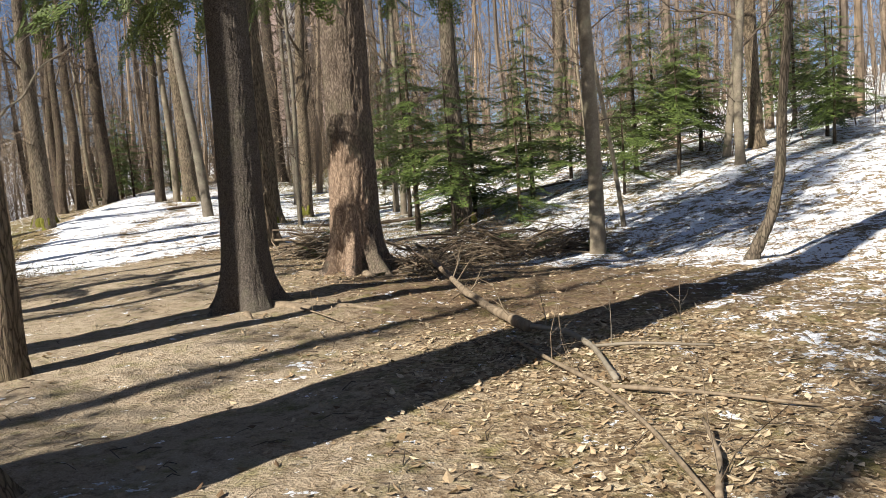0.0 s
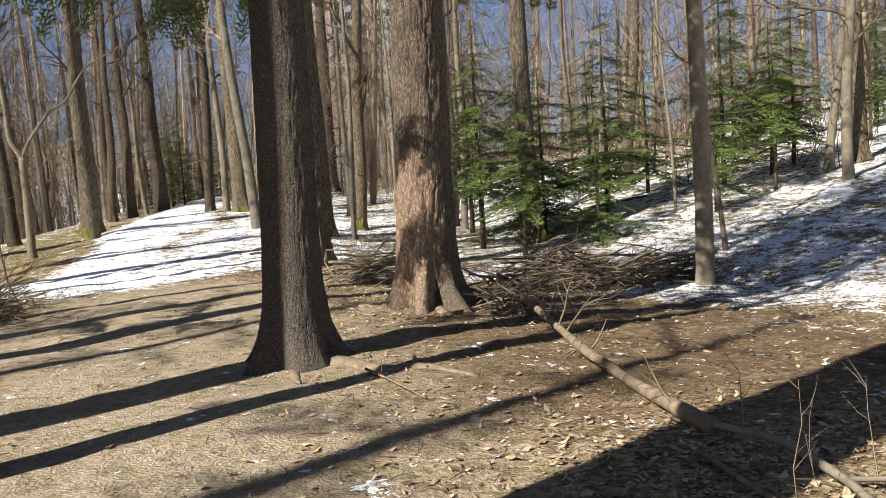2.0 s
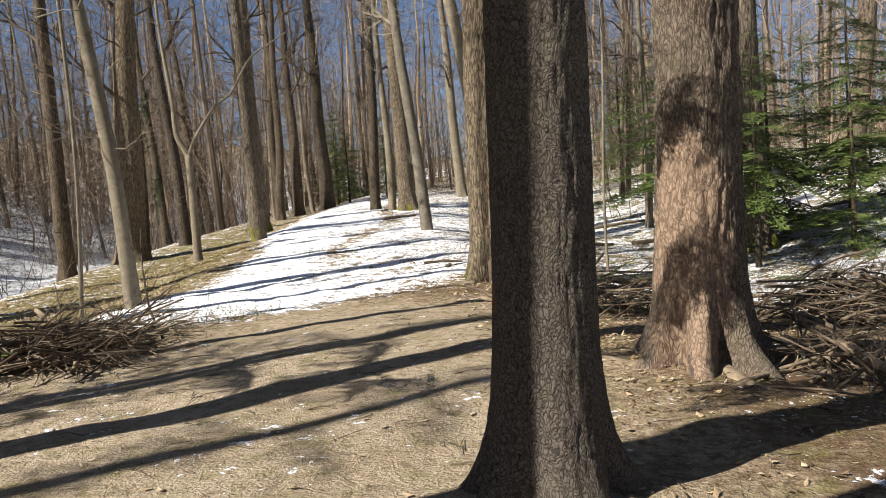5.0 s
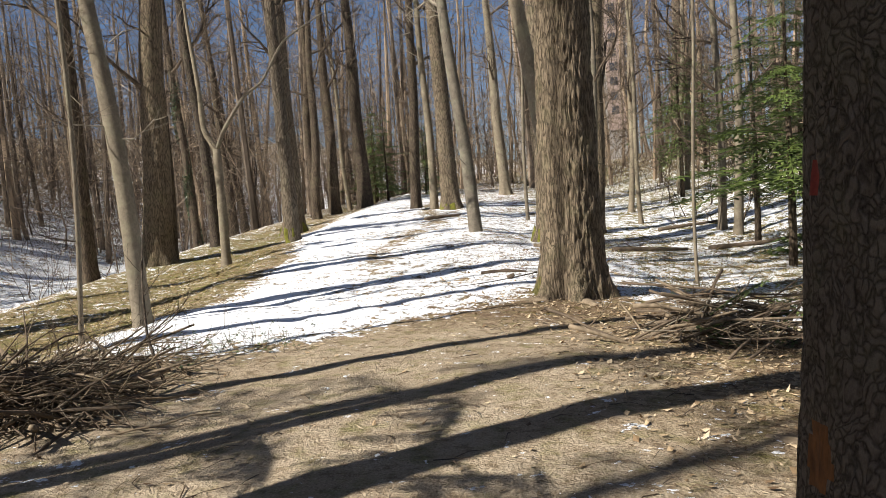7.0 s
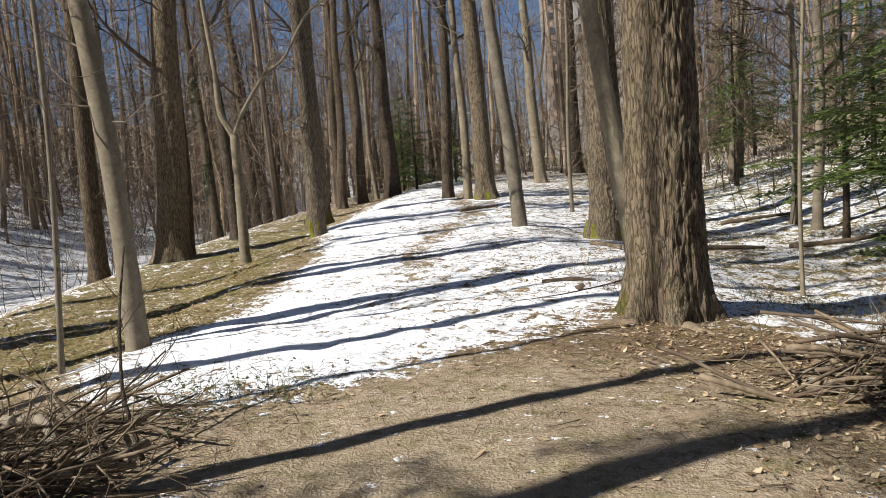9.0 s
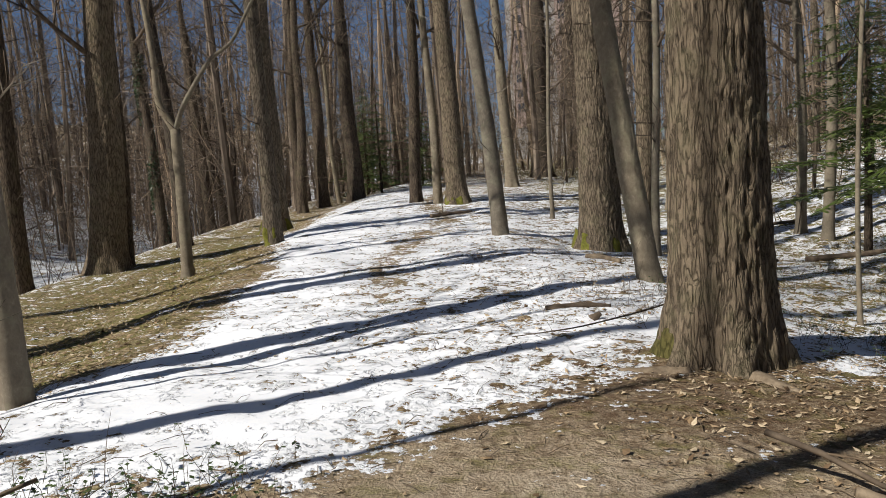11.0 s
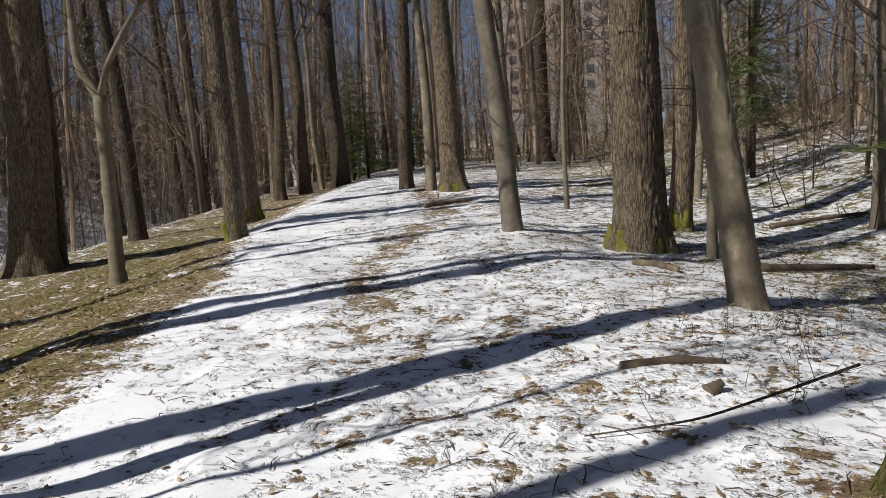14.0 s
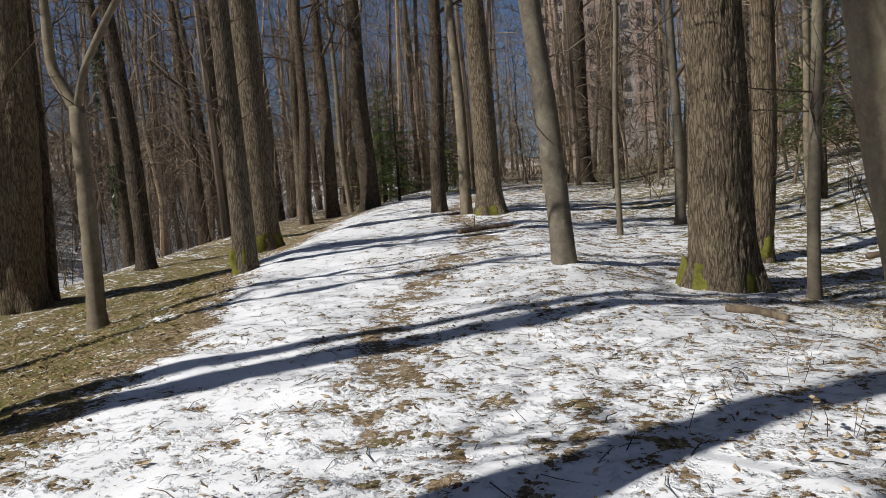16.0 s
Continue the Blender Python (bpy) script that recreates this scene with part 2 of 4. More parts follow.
# ---- ground ----
def ridge(y):
    return interp(y, [-40, 0, 10, 20, 31, 44, 70, 120], [6, -2, -4.6, -8.2, -11.7, -15.0, -21.5, -33])


def ground_base(x, y):
    u = x - ridge(y)
    rise = interp(y, [-40, 0, 20, 26, 31, 44, 60, 90, 200], [-0.3, 0, 0.0, 0.16, 0.35, 0.85, 1.4, 2.4, 6])
    left = interp(u, [-400, -90, -45, -33, -24, -19, -14, -10, -6.2, -3.6, 0], [26, 14, 4.0, 0.2, -3.0, -2.9, -1.5, -0.55, -0.45, -0.02, 0])
    dip = interp(y, [0, 8, 13, 17, 19, 24, 40, 60], [0.3, 0.35, 0.55, 1.15, 1.2, 1.1, 0.8, 0.5])
    right = interp(u, [0, 2.5, 4.2, 6.5, 9, 11.5], [0, 0, -0.12, -0.42, -0.62, -0.62]) * dip + interp(u, [11.5, 14, 20, 28, 40, 90, 400], [0, 0.35, 1.2, 2.1, 3.2, 8.5, 24])
    hollow = -0.22 * interp(y, [26, 31, 40, 60], [0, 1, 1, 0]) * interp(u, [2.2, 4, 8, 12], [0, 1, 1, 0.3])
    return rise + left + right + hollow


def soil(x, y):
    """Dark crumbly soil before the oak's foot."""
    return np.clip(1.5 - np.hypot((x + 5.3) / 1.9, (y - 19.0) / 1.5), 0, 1)


def zones(x, y):
    """Shares of packed earth, moss and snow at a place."""
    p = np.stack([x * 0.5, y * 0.5, x * 0], -1)
    wob = fbm(p, 31, 3) * 0.45
    front = interp(x, [-14, -11.4, -8.7, -7.8, -6.45, -5.4, -4, -2.6, 0, 3.05, 5, 8, 14], [17.2, 17.0, 15.4, 16.4, 18.5, 19.9, 19.6, 19.1, 18.6, 14.2, 11.0, 8.5, 4])
    edge = interp(y, [12, 17, 20, 22.6, 31, 33, 45, 70], [-9.5, -11.6, -11.1, -11.7, -15.3, -16.4, -20.5, -27])
    u = x - ridge(y)
    past = y - front + wob
    cover = interp(past, [-0.5, 0.1, 1.0, 2.2, 6], [0, 0.34, 0.7, 0.9, 0.8])
    cover = cover * interp(u, [-2.5, 1.5, 4, 7, 13, 20, 30], [1.25, 0.97, 0.93, 0.78, 0.78, 0.72, 0.45])
    cover *= interp(y, [0, 30, 42, 58, 80], [1, 1, 0.86, 0.66, 0.35])
    track = np.exp(-((u - 0.2 + 0.6 * np.sin(y * 0.3)) / 0.45) ** 2) * interp(y, [21, 25, 45], [0, 1, 1])
    cover -= 0.42 * track
    bank = interp(x - edge + wob * 0.7, [-1.0, -0.2, 0.45], [0, 0.3, 1])
    cover *= bank
    gully = interp(u, [-60, -40, -30, -22, -16, -12, -8], [0.2, 0.45, 0.72, 0.76, 0.7, 0.5, 0.2])
    cover = np.where(x < edge - 0.3, np.maximum(cover, gully * interp(y, [8, 16], [0, 1])), cover)
    sparse = interp(x - 0.22 * y, [0.3, 1.4, 3, 6], [0, 0.30, 0.42, 0.64])
    cover = np.maximum(cover, sparse)
    earth = interp(u, [-5.5, -4, 1.6, 4.2], [0, 1, 1, 0]) * interp(y - front, [-3, -0.3, 0.6], [1.0, 0.7, 0.0]) * interp(x, [-0.2, 1.6], [1, 0])
    earth = earth * (1 - 0.75 * soil(x, y))
    earth = np.maximum(earth, 0.35 * track)
    moss = interp(x - edge, [-9, -6, -1.2, 0.3], [0.0, 0.42, 0.52, 0.0]) * interp(y, [13, 17, 34, 50], [0, 1, 1, 0.3])
    moss = np.maximum(moss, interp(u, [4, 7, 14, 18], [0, 0.45, 0.5, 0.2]) * interp(y, [19, 24], [0, 1]))
    return earth, moss, cover


def ground_z(x, y):
    x, y = np.atleast_1d(np.asarray(x, float)), np.atleast_1d(np.asarray(y, float))
    z = ground_base(x, y)
    k = interp(np.hypot(x + 7, y - 18), [0, 40, 120], [1, 1, 4])
    p = np.stack([x, y, x * 0], -1)
    e, m, s = zones(x, y)
    z = z + fbm(p * 0.35, 11, 3) * 0.05 * k + fbm(p * 2.4, 15, 3) * 0.022 * (1.15 - 0.6 * e) + np.clip(s, 0, 1) * 0.03
    return z


def gz(x, y):
    return float(ground_z(x, y)[0])


def graded(lo, hi, step, far):
    mid = np.arange(lo, hi + step / 2, step)
    out, d, up, down = [], step, hi, lo
    a, b = [], []
    while up < far or down > -far:
        d *= 1.16
        up += d
        down -= d
        a.append(up)
        b.append(down)
    return np.concatenate([b[::-1], mid, a])


def make_ground():
    xs, ys = graded(-24, 14, 0.13, 700), graded(-2, 46, 0.13, 700)
    X, Y = np.meshgrid(xs, ys)
    x, y = X.ravel(), Y.ravel()
    z = ground_z(x, y)
    nx, ny = len(xs), len(ys)
    i = np.arange(nx * ny).reshape(ny, nx)
    quads = np.stack([i[:-1, :-1], i[:-1, 1:], i[1:, 1:], i[1:, :-1]], -1).reshape(-1, 4)
    me = bpy.data.meshes.new("ground")
    me.vertices.add(len(x))
    me.vertices.foreach_set("co", np.stack([x, y, z], -1).ravel())
    me.loops.add(quads.size)
    me.loops.foreach_set("vertex_index", quads.ravel())
    me.polygons.add(len(quads))
    me.polygons.foreach_set("loop_start", np.arange(len(quads)) * 4)
    me.polygons.foreach_set("use_smooth", np.ones(len(quads), bool))
    me.update(calc_edges=True)
    for name, val in zip(("earth", "moss", "snow"), zones(x, y)):
        me.attributes.new(name, "FLOAT", "POINT").data.foreach_set("value", val)
    # zone right of the spruces where heavy shade is put into the litter's colour
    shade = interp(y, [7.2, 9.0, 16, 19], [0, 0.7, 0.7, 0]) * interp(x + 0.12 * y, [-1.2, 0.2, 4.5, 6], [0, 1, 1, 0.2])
    # the oak's dark soil goes into the same attribute
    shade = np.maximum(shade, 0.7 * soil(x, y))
    me.attributes.new("shade_and_soil", "FLOAT", "POINT").data.foreach_set("value", shade)
    me.materials.append(GROUND)
    tagged(new("ground", me), "trodden forest ground of earth, leaf litter and melting snow", "ground", kind="structure")


make_ground()


# ---- trees ----
def bough(buf, start, way, length, r, rng, level, sides=5, droop=0.0, twigs=5, depth=2):
    """A crooked branch with side branches, into buf."""
    k = 5 if level == 0 else 3
    way = np.asarray(way, float) / np.linalg.norm(way)
    pts, p = [np.asarray(start, float)], np.asarray(start, float)
    for i in range(k):
        way = way + rng.normal(0, 0.16, 3) + np.array([0, 0, 0.10 - droop])
        way /= np.linalg.norm(way)
        p = p + way * length / k
        pts.append(p)
    radii = r * np.linspace(1, 0.25, k + 1)
    buf.tube(pts, radii, sides if level == 0 else 3, cap=False)
    if level >= depth:
        return
    for _ in range(twigs):
        s = rng.uniform(0.25, 1.0) * k
        i = min(int(s), k - 1)
        q = pts[i] + (pts[i + 1] - pts[i]) * (s - i)
        d = pts[i + 1] - pts[i]
        side = rng.normal(0, 1, 3)
        side -= d * np.dot(side, d) / np.dot(d, d)
        d = d / np.linalg.norm(d) + 0.9 * side / (np.linalg.norm(side) + 1e-6)
        bough(buf, q, d, length * rng.uniform(0.35, 0.6), r * 0.45, rng, level + 1, 3, droop, max(2, twigs - 2), depth)


def stem_line(x, y, h, lx, ly, bend, rng, steps):
    """Centre line of a trunk from a little under the ground to its top."""
    z0 = gz(x, y) - 0.12
    s = np.concatenate([np.linspace(0, 6.5, steps), np.linspace(7.5, h, 8)])
    a, b = rng.uniform(0, 6.28, 2)
    wob = bend * (np.sin(s * 0.75 + a) - np.sin(a))
    wob2 = bend * (np.sin(s * 0.6 + b) - np.sin(b))
    return np.stack([lx * s + wob, ly * s + wob2, s], -1), z0


def trunk_mesh(line, r, h, rng, sides, flare, lobes, rough, ridges, seed):
    s = line[:, 2]
    t = np.arange(sides) * 2 * np.pi / sides
    prof = r * (1.0 - 0.035 * np.clip(s, 0, 6) - 0.60 * np.clip((s - 6) / (h - 6), 0, 1) ** 1.2)
    ph = rng.uniform(0, 6.28, 3)
    root = 0.55 + 0.45 * np.cos(lobes * t + ph[0]) + 0.25 * np.cos((lobes + 2) * t + ph[1])
    fl = flare * np.exp(-s / (0.16 + 0.45 * r))
    R = prof[:, None] + r * fl[:, None] * np.clip(root, 0.05, None)[None, :]
    R = R * (1 + 0.03 * np.cos(2 * t + ph[2])[None, :])
    ca, sa = np.cos(t), np.sin(t)
    P = np.stack([np.broadcast_to(ca * r, R.shape), np.broadcast_to(sa * r, R.shape), np.broadcast_to(s[:, None], R.shape)], -1).reshape(-1, 3)
    if rough:
        q = P * np.array([1, 1, 0.15]) * ridges
        q = q + 0.5 * np.stack([fbm(P * 3, seed + 5, 2), fbm(P * 3, seed + 6, 2), 0 * P[:, 0]], -1)
        nz = 1 - np.abs(fbm(q, seed, 3, 0.55)) * 1.6
        nz2 = fbm(P * np.array([4, 4, 2.0]), seed + 9, 3)
        R = R + (rough * (0.5 - np.clip(nz, 0, 1)) * -1 + rough * 0.5 * nz2).reshape(R.shape) * np.clip((9 - s) / 4, 0.2, 1)[:, None]
    v = np.stack([line[:, 0:1] + R * ca, line[:, 1:2] + R * sa, np.broadcast_to(s[:, None], R.shape)], -1).reshape(-1, 3)
    b = Buf()
    k = len(s)
    i = np.arange(k * sides).reshape(k, sides)
    j = np.roll(i, -1, axis=1)
    f = np.stack([i[:-1], j[:-1], j[1:], i[1:]], -1).reshape(-1, 4)
    b.add(v, [tuple(a) for a in f.tolist()])
    b.add(v[-sides:], [tuple(range(sides))])
    return b


SEED = [100]


def tree(name, label, x, y, r, h=19.0, lean=(0, 0), bend=0.03, mat=OAK, hero=False, flare=0.5, lobes=5, rough=0.0, ridges=14,
         limbs=4, first=7.0, reach=3.2, twig=None, category="tree", low=0, moss=False, scar=None):
    """A leafless tree: trunk, limbs, twigs; low: dead side twigs down the trunk."""
    SEED[0] += 1
    rng = np.random.default_rng(SEED[0])
    line, z0 = stem_line(x, y, h, lean[0], lean[1], bend, rng, 170 if hero else (46 if r > 0.1 else 18))
    root = tagged(new(name), label, category)
    root.location = (x, y, z0)
    sides = 150 if hero else (28 if r > 0.2 else 14 if r > 0.08 else 8)
    solid("trunk", trunk_mesh(line, r, h, rng, sides, flare, lobes, rough, ridges, SEED[0]), mat, root)
    at = lambda s: np.array([interp(s, line[:, 2], line[:, 0]), interp(s, line[:, 2], line[:, 1]), s])
    for i in range(limbs):
        s = first + (h - first - 0.5) * (i + rng.uniform(0, 0.6)) / limbs
        a = rng.uniform(0, 6.28)
        rr = r * interp(s, [0, h], [0.5, 0.22])
        b = Buf()
        bough(b, at(s), (math.cos(a), math.sin(a), rng.uniform(0.3, 0.9)), reach * rng.uniform(0.7, 1.2) * (1 - 0.5 * (s - first) / h), min(rr, 0.09), rng, 0, 6, twigs=7, depth=2)
        solid("limb", b, twig or TWIG, root)
    if limbs > 2 and r > 0.1:
        tops = np.array([at(s) for s in np.linspace(first, h, 12)])
        v, f = twig_cloud(tops, (1.5, 1.5, 0.8), 230, rng, (0.5, 1.7))
        tagged(solid("crown", cloud_mesh("crown", v, f), twig or TWIG, root), kind="stuff")
    if low:
        b = Buf()
        for _ in range(low * 2):
            s, a = rng.uniform(1.6, 9.5), rng.uniform(0, 6.28)
            bough(b, at(s), (math.cos(a), math.sin(a), rng.uniform(-0.1, 0.5)), rng.uniform(0.6, 2.4), min(0.018, r * 0.25), rng, 1, 4, twigs=4, depth=3)
        tagged(solid("twig_growth", b, twig or TWIG, root), kind="stuff")
    if moss:
        b = Buf()
        k = 26
        t = np.arange(k) * 2 * np.pi / k
        rows = []
        for s, g in ((0.02, 0.95), (0.16, 0.66), (0.30, 0.38), (0.44, 0.12), (0.56, -0.06)):
            w = fbm(np.stack([np.cos(t) * 2, np.sin(t) * 2, t * 0 + s * 3], -1), SEED[0], 3) * 0.10
            arc = np.clip(np.cos(t - 3.6) * 0.9 + 0.35 + 5 * w, -1, 1)
            rr = r * (1.0 + flare * max(g, -0.05) * 0.6) + np.clip(w, -0.06, 0.09) + 0.05 * arc - 0.04
            rows.append(np.stack([at(s)[0] + rr * np.cos(t), at(s)[1] + rr * np.sin(t), t * 0 + s + w], -1))
        v = np.concatenate(rows)
        f = [(i * k + j, i * k + (j + 1) % k, (i + 1) * k + (j + 1) % k, (i + 1) * k + j) for i in range(4) for j in range(k)]
        b.add(v, f)
        solid("moss_collar", b, MOSS, root, "yellow-green moss round the foot")
    return root


def twig_cloud(c, spread, n, rng, length=(0.5, 1.5), r=(0.008, 0.016), joints=3):
    """Many thin bent twigs round the points c, as vertices and faces."""
    p = c[rng.integers(len(c), size=n)] + rng.normal(0, 1, (n, 3)) * np.asarray(spread)
    d = rng.normal(0, 1, (n, 3)) + np.array([0, 0, 0.35])
    d /= np.linalg.norm(d, axis=1)[:, None]
    L = rng.uniform(*length, n)[:, None]
    mid = p + d * L * 0.5
    e = d + rng.normal(0, 0.45, (n, 3))
    end = mid + e / np.linalg.norm(e, axis=1)[:, None] * L * 0.5
    a = np.cross(d, rng.normal(0, 1, (n, 3)))
    a /= np.linalg.norm(a, axis=1)[:, None] + 1e-9
    b = np.cross(d, a)
    R = rng.uniform(*r, n)[:, None]
    v = np.zeros((n, joints * 3, 3))
    for i, (q, k) in enumerate(((p, 1.0), (mid, 0.75), (end, 0.35)) if joints == 3 else ((p, 1.0), (end, 0.45))):
        for j in range(3):
            t = j * 2.0944
            v[:, i * 3 + j] = q + (a * math.cos(t) + b * math.sin(t)) * R * k
    f = np.array([(i * 3 + j, i * 3 + (j + 1) % 3, i * 3 + 3 + (j + 1) % 3, i * 3 + 3 + j) for i in range(joints - 1) for j in range(3)])
    return v.reshape(-1, 3), (np.arange(n)[:, None, None] * joints * 3 + f[None]).reshape(-1, 4)


def cloud_mesh(name, v, f):
    me = bpy.data.meshes.new(name)
    me.vertices.add(len(v))
    me.vertices.foreach_set("co", v.ravel())
    me.loops.add(f.size)
    me.loops.foreach_set("vertex_index", f.ravel())
    me.polygons.add(len(f))
    me.polygons.foreach_set("loop_start", np.arange(len(f)) * 4)
    me.update(calc_edges=True)
    return me


OAKL = "tall leafless oak with deeply furrowed grey-brown bark"
BEEL = "slender leafless beech with smooth pale grey bark"
DARL = "dark leafless forest tree with rough brown bark"
SAPL = "thin bare sapling standing in patchy snow"
# the large ones beside the path
spruce = tree("spruce_tree", "big spruce with scaly dark bark and spreading roots", -2.55, 9.92, 0.295, 22, (0.022, 0.0), 0.01, SPRUCE, True, 1.25, 5, 0.011, 40, 6, 9, 2.2)
scarred = tree("spruce_tree", "old spruce with a worn reddish-brown patch low on its trunk", -1.52, 13.6, 0.43, 24, (0.03, 0.0), 0.015, REDSPRUCE, True, 1.25, 7, 0.03, 20, 6, 9, 2.5)
oak = tree("oak_tree", "massive oak with deep vertical bark furrows and mossy roots", -4.8, 20.35, 0.485, 22, (0.016, 0.01), 0.015, OAK, True, 0.7, 6, 0.036, 16, 6, 8, 4)
tree("oak_tree", "big dark oak with a mossy foot beside the path", -6.88, 31.4, 0.51, 22, (-0.01, 0.0), 0.015, OAK, True, 0.55, 5, 0.03, 24, 6, 7, 4, moss=True)
tree("beech_tree", "leaning beech with smooth pale bark standing in snow", -5.58, 25.1, 0.2, 17, (-0.14, -0.03), 0.02, BEECH, True, 0.25, 4, 0.012, 5, 5, 7, 2.6, PALETWIG)
tree("beech_tree", "leaning pale beech beside the snowy path", -9.45, 31.9, 0.205, 17, (-0.075, -0.02), 0.03, BEECH, False, 0.25, 4, 0.01, 5, 5, 7, 2.6, PALETWIG, low=4)
tree("oak_tree", OAKL, -13.8, 43.9, 0.46, 22, (-0.03, 0), 0.02, OAK, False, 0.7, 5, 0.02, 14, 5, 9, 4, moss=True)
tree("beech_tree", BEEL, -14.75, 44.2, 0.21, 18, (-0.026, 0), 0.05, BEECH, False, 0.3, low=6)
tree("oak_tree", DARL, -16.4, 46.2, 0.29, 19, (0.04, 0), 0.03, DARK, False, 0.4, low=10)
tree("oak_tree", OAKL, -14.65, 72, 0.78, 24, (0.02, 0), 0.02, DARK, limbs=8, low=12)
tree("beech_tree", BEEL, -14.1, 57.2, 0.36, 20, (-0.04, 0), 0.03, BEECH, low=10)
tree("oak_tree", DARL, -14.3, 92, 0.9, 26, (0.0, 0), 0.02, DARK, limbs=8)
tree("oak_tree", DARL, -23.4, 56.1, 0.52, 22, (-0.022, 0), 0.04, DARK, low=16)
tree("oak_tree", DARL, -25.4, 55.6, 0.38, 20, (-0.012, 0), 0.05, DARK, low=16)
tree("oak_tree", DARL, -24.2, 50.4, 0.28, 20, (0.03, 0), 0.07, DARK, low=12)
tree("oak_tree", "straight brown tree with mossy foot at the path edge", -16.6, 33.2, 0.265, 18, (-0.02, 0), 0.02, OAK, flare=0.35, low=8, moss=True)
tree("oak_tree", "thick oak with moss climbing its foot", -20.0, 39.6, 0.5, 22, (0.0, 0), 0.03, OAK, flare=0.6, low=4, moss=True)
tree("oak_tree", OAKL, -21.0, 31.2, 0.53, 22, (0.06, 0.03), 0.04, OAK, False, 0.55, 5, 0.04, 14, 6, 6, 4, low=6)
tree("beech_tree", BEEL, -11.45, 18.4, 0.15, 16, (-0.11, 0.0), 0.07, BEECH, False, 0.5, 4, 0.01, 5, 5, 6, 2.4, PALETWIG, low=5)
tree("sapling", SAPL, -11.9, 17.5, 0.038, 9, (0.04, 0), 0.05, BEECH, limbs=5, first=3, reach=1.2, low=6, category="sapling")
tree("oak_tree", DARL, -22.4, 29.5, 0.30, 20, (0.0, 0.0), 0.05, DARK, low=12)
tree("oak_tree", DARL, -20.9, 32.1, 0.125, 16, (0.03, 0), 0.05, DARK, low=8)
tree("ivy_tree", "dark leaning tree wound with ivy", -25.5, 40.2, 0.22, 19, (-0.07, 0), 0.04, DARK, low=6)
tree("oak_tree", DARL, -22.5, 37.3, 0.26, 19, (-0.08, 0), 0.04, DARK, low=8)
tree("oak_tree", DARL, -31.9, 53.5, 0.32, 19, (-0.06, 0), 0.05, DARK, low=8)
tree("oak_tree", DARL, -35.0, 60, 0.31, 19, (-0.13, 0), 0.05, DARK, low=8)
for bx, by, br, ln, lw in ((-25.2, 52.2, 0.26, 0.017, 8), (-24.6, 54.0, 0.33, -0.012, 8), (-24.4, 55.8, 0.15, -0.042, 5)):
    tree("forest_tree", DARL, bx, by, br, 18, (ln, 0), 0.07, DARK if br > 0.2 else BEECH, low=lw)
for bx, by, br, ln in ((-9.1, 38.7, 0.075, 0.02), (-9.3, 69.8, 0.21, 0.028), (-14.2, 100, 0.45, 0.01), (-7.7, 42.4, 0.16, -0.008), (-5.35, 42.8, 0.13, 0.044),
                       (-4.7, 38.3, 0.085, -0.016), (-3.0, 49.7, 0.15, 0.067), (-1.95, 35.0, 0.145, -0.003), (-2.9, 23.6, 0.034, 0.013), (-3.3, 49.3, 0.155, 0.056),
                       (-3.6, 84, 0.6, 0.03), (1.7, 55, 0.21, 0.006)):
    tree("beech_tree", BEEL if br > 0.1 else SAPL, bx, by, br, 8 + 40 * min(br, 0.28), (ln, 0), 0.05, BEECH if br < 0.2 else OAK, limbs=5, first=4, low=7)
# the swale and the hillside
tree("beech_tree", "straight young beech at the edge of the snow", 3.55, 17.8, 0.185, 18, (0.0, 0), 0.03, BEECH, False, 0.3, 4, 0.012, 6, 5, 7, 2.5, low=3)
for bx, by, br, ln in ((10.7, 27.6, 0.175, 0.034), (11.2, 30.3, 0.15, 0.105), (5.75, 38.5, 0.26, 0.087), (-1.55, 33.5, 0.14, 0.013),
                       (-6.1, 35.5, 0.28, 0.055), (-5.6, 31.2, 0.10, 0.016), (4.98, 21.2, 0.066, -0.12), (5.4, 27.8, 0.05, -0.045)):
    tree("forest_tree", BEEL, bx, by, br, 8 + 40 * min(br, 0.28), (ln, 0), 0.05, OAK if br > 0.2 else BEECH, limbs=5, first=4, low=6, moss=br > 0.27)
tree("oak_tree", OAKL, 13.0, 31.7, 0.28, 20, (-0.03, 0), 0.02, OAK, flare=0.8, low=3)
tree("oak_tree", "oak with a bright mossy foot behind the brush", 0.85, 27.5, 0.33, 20, (-0.02, 0), 0.03, OAK, low=3, moss=True)
tree("beech_tree", "young tree with a trunk rough below and leaning", -4.0, 6.95, 0.17, 17, (-0.01, 0), 0.02, OAK, False, 0.5, 4, 0.012, 12, 5, 7, 2.5)


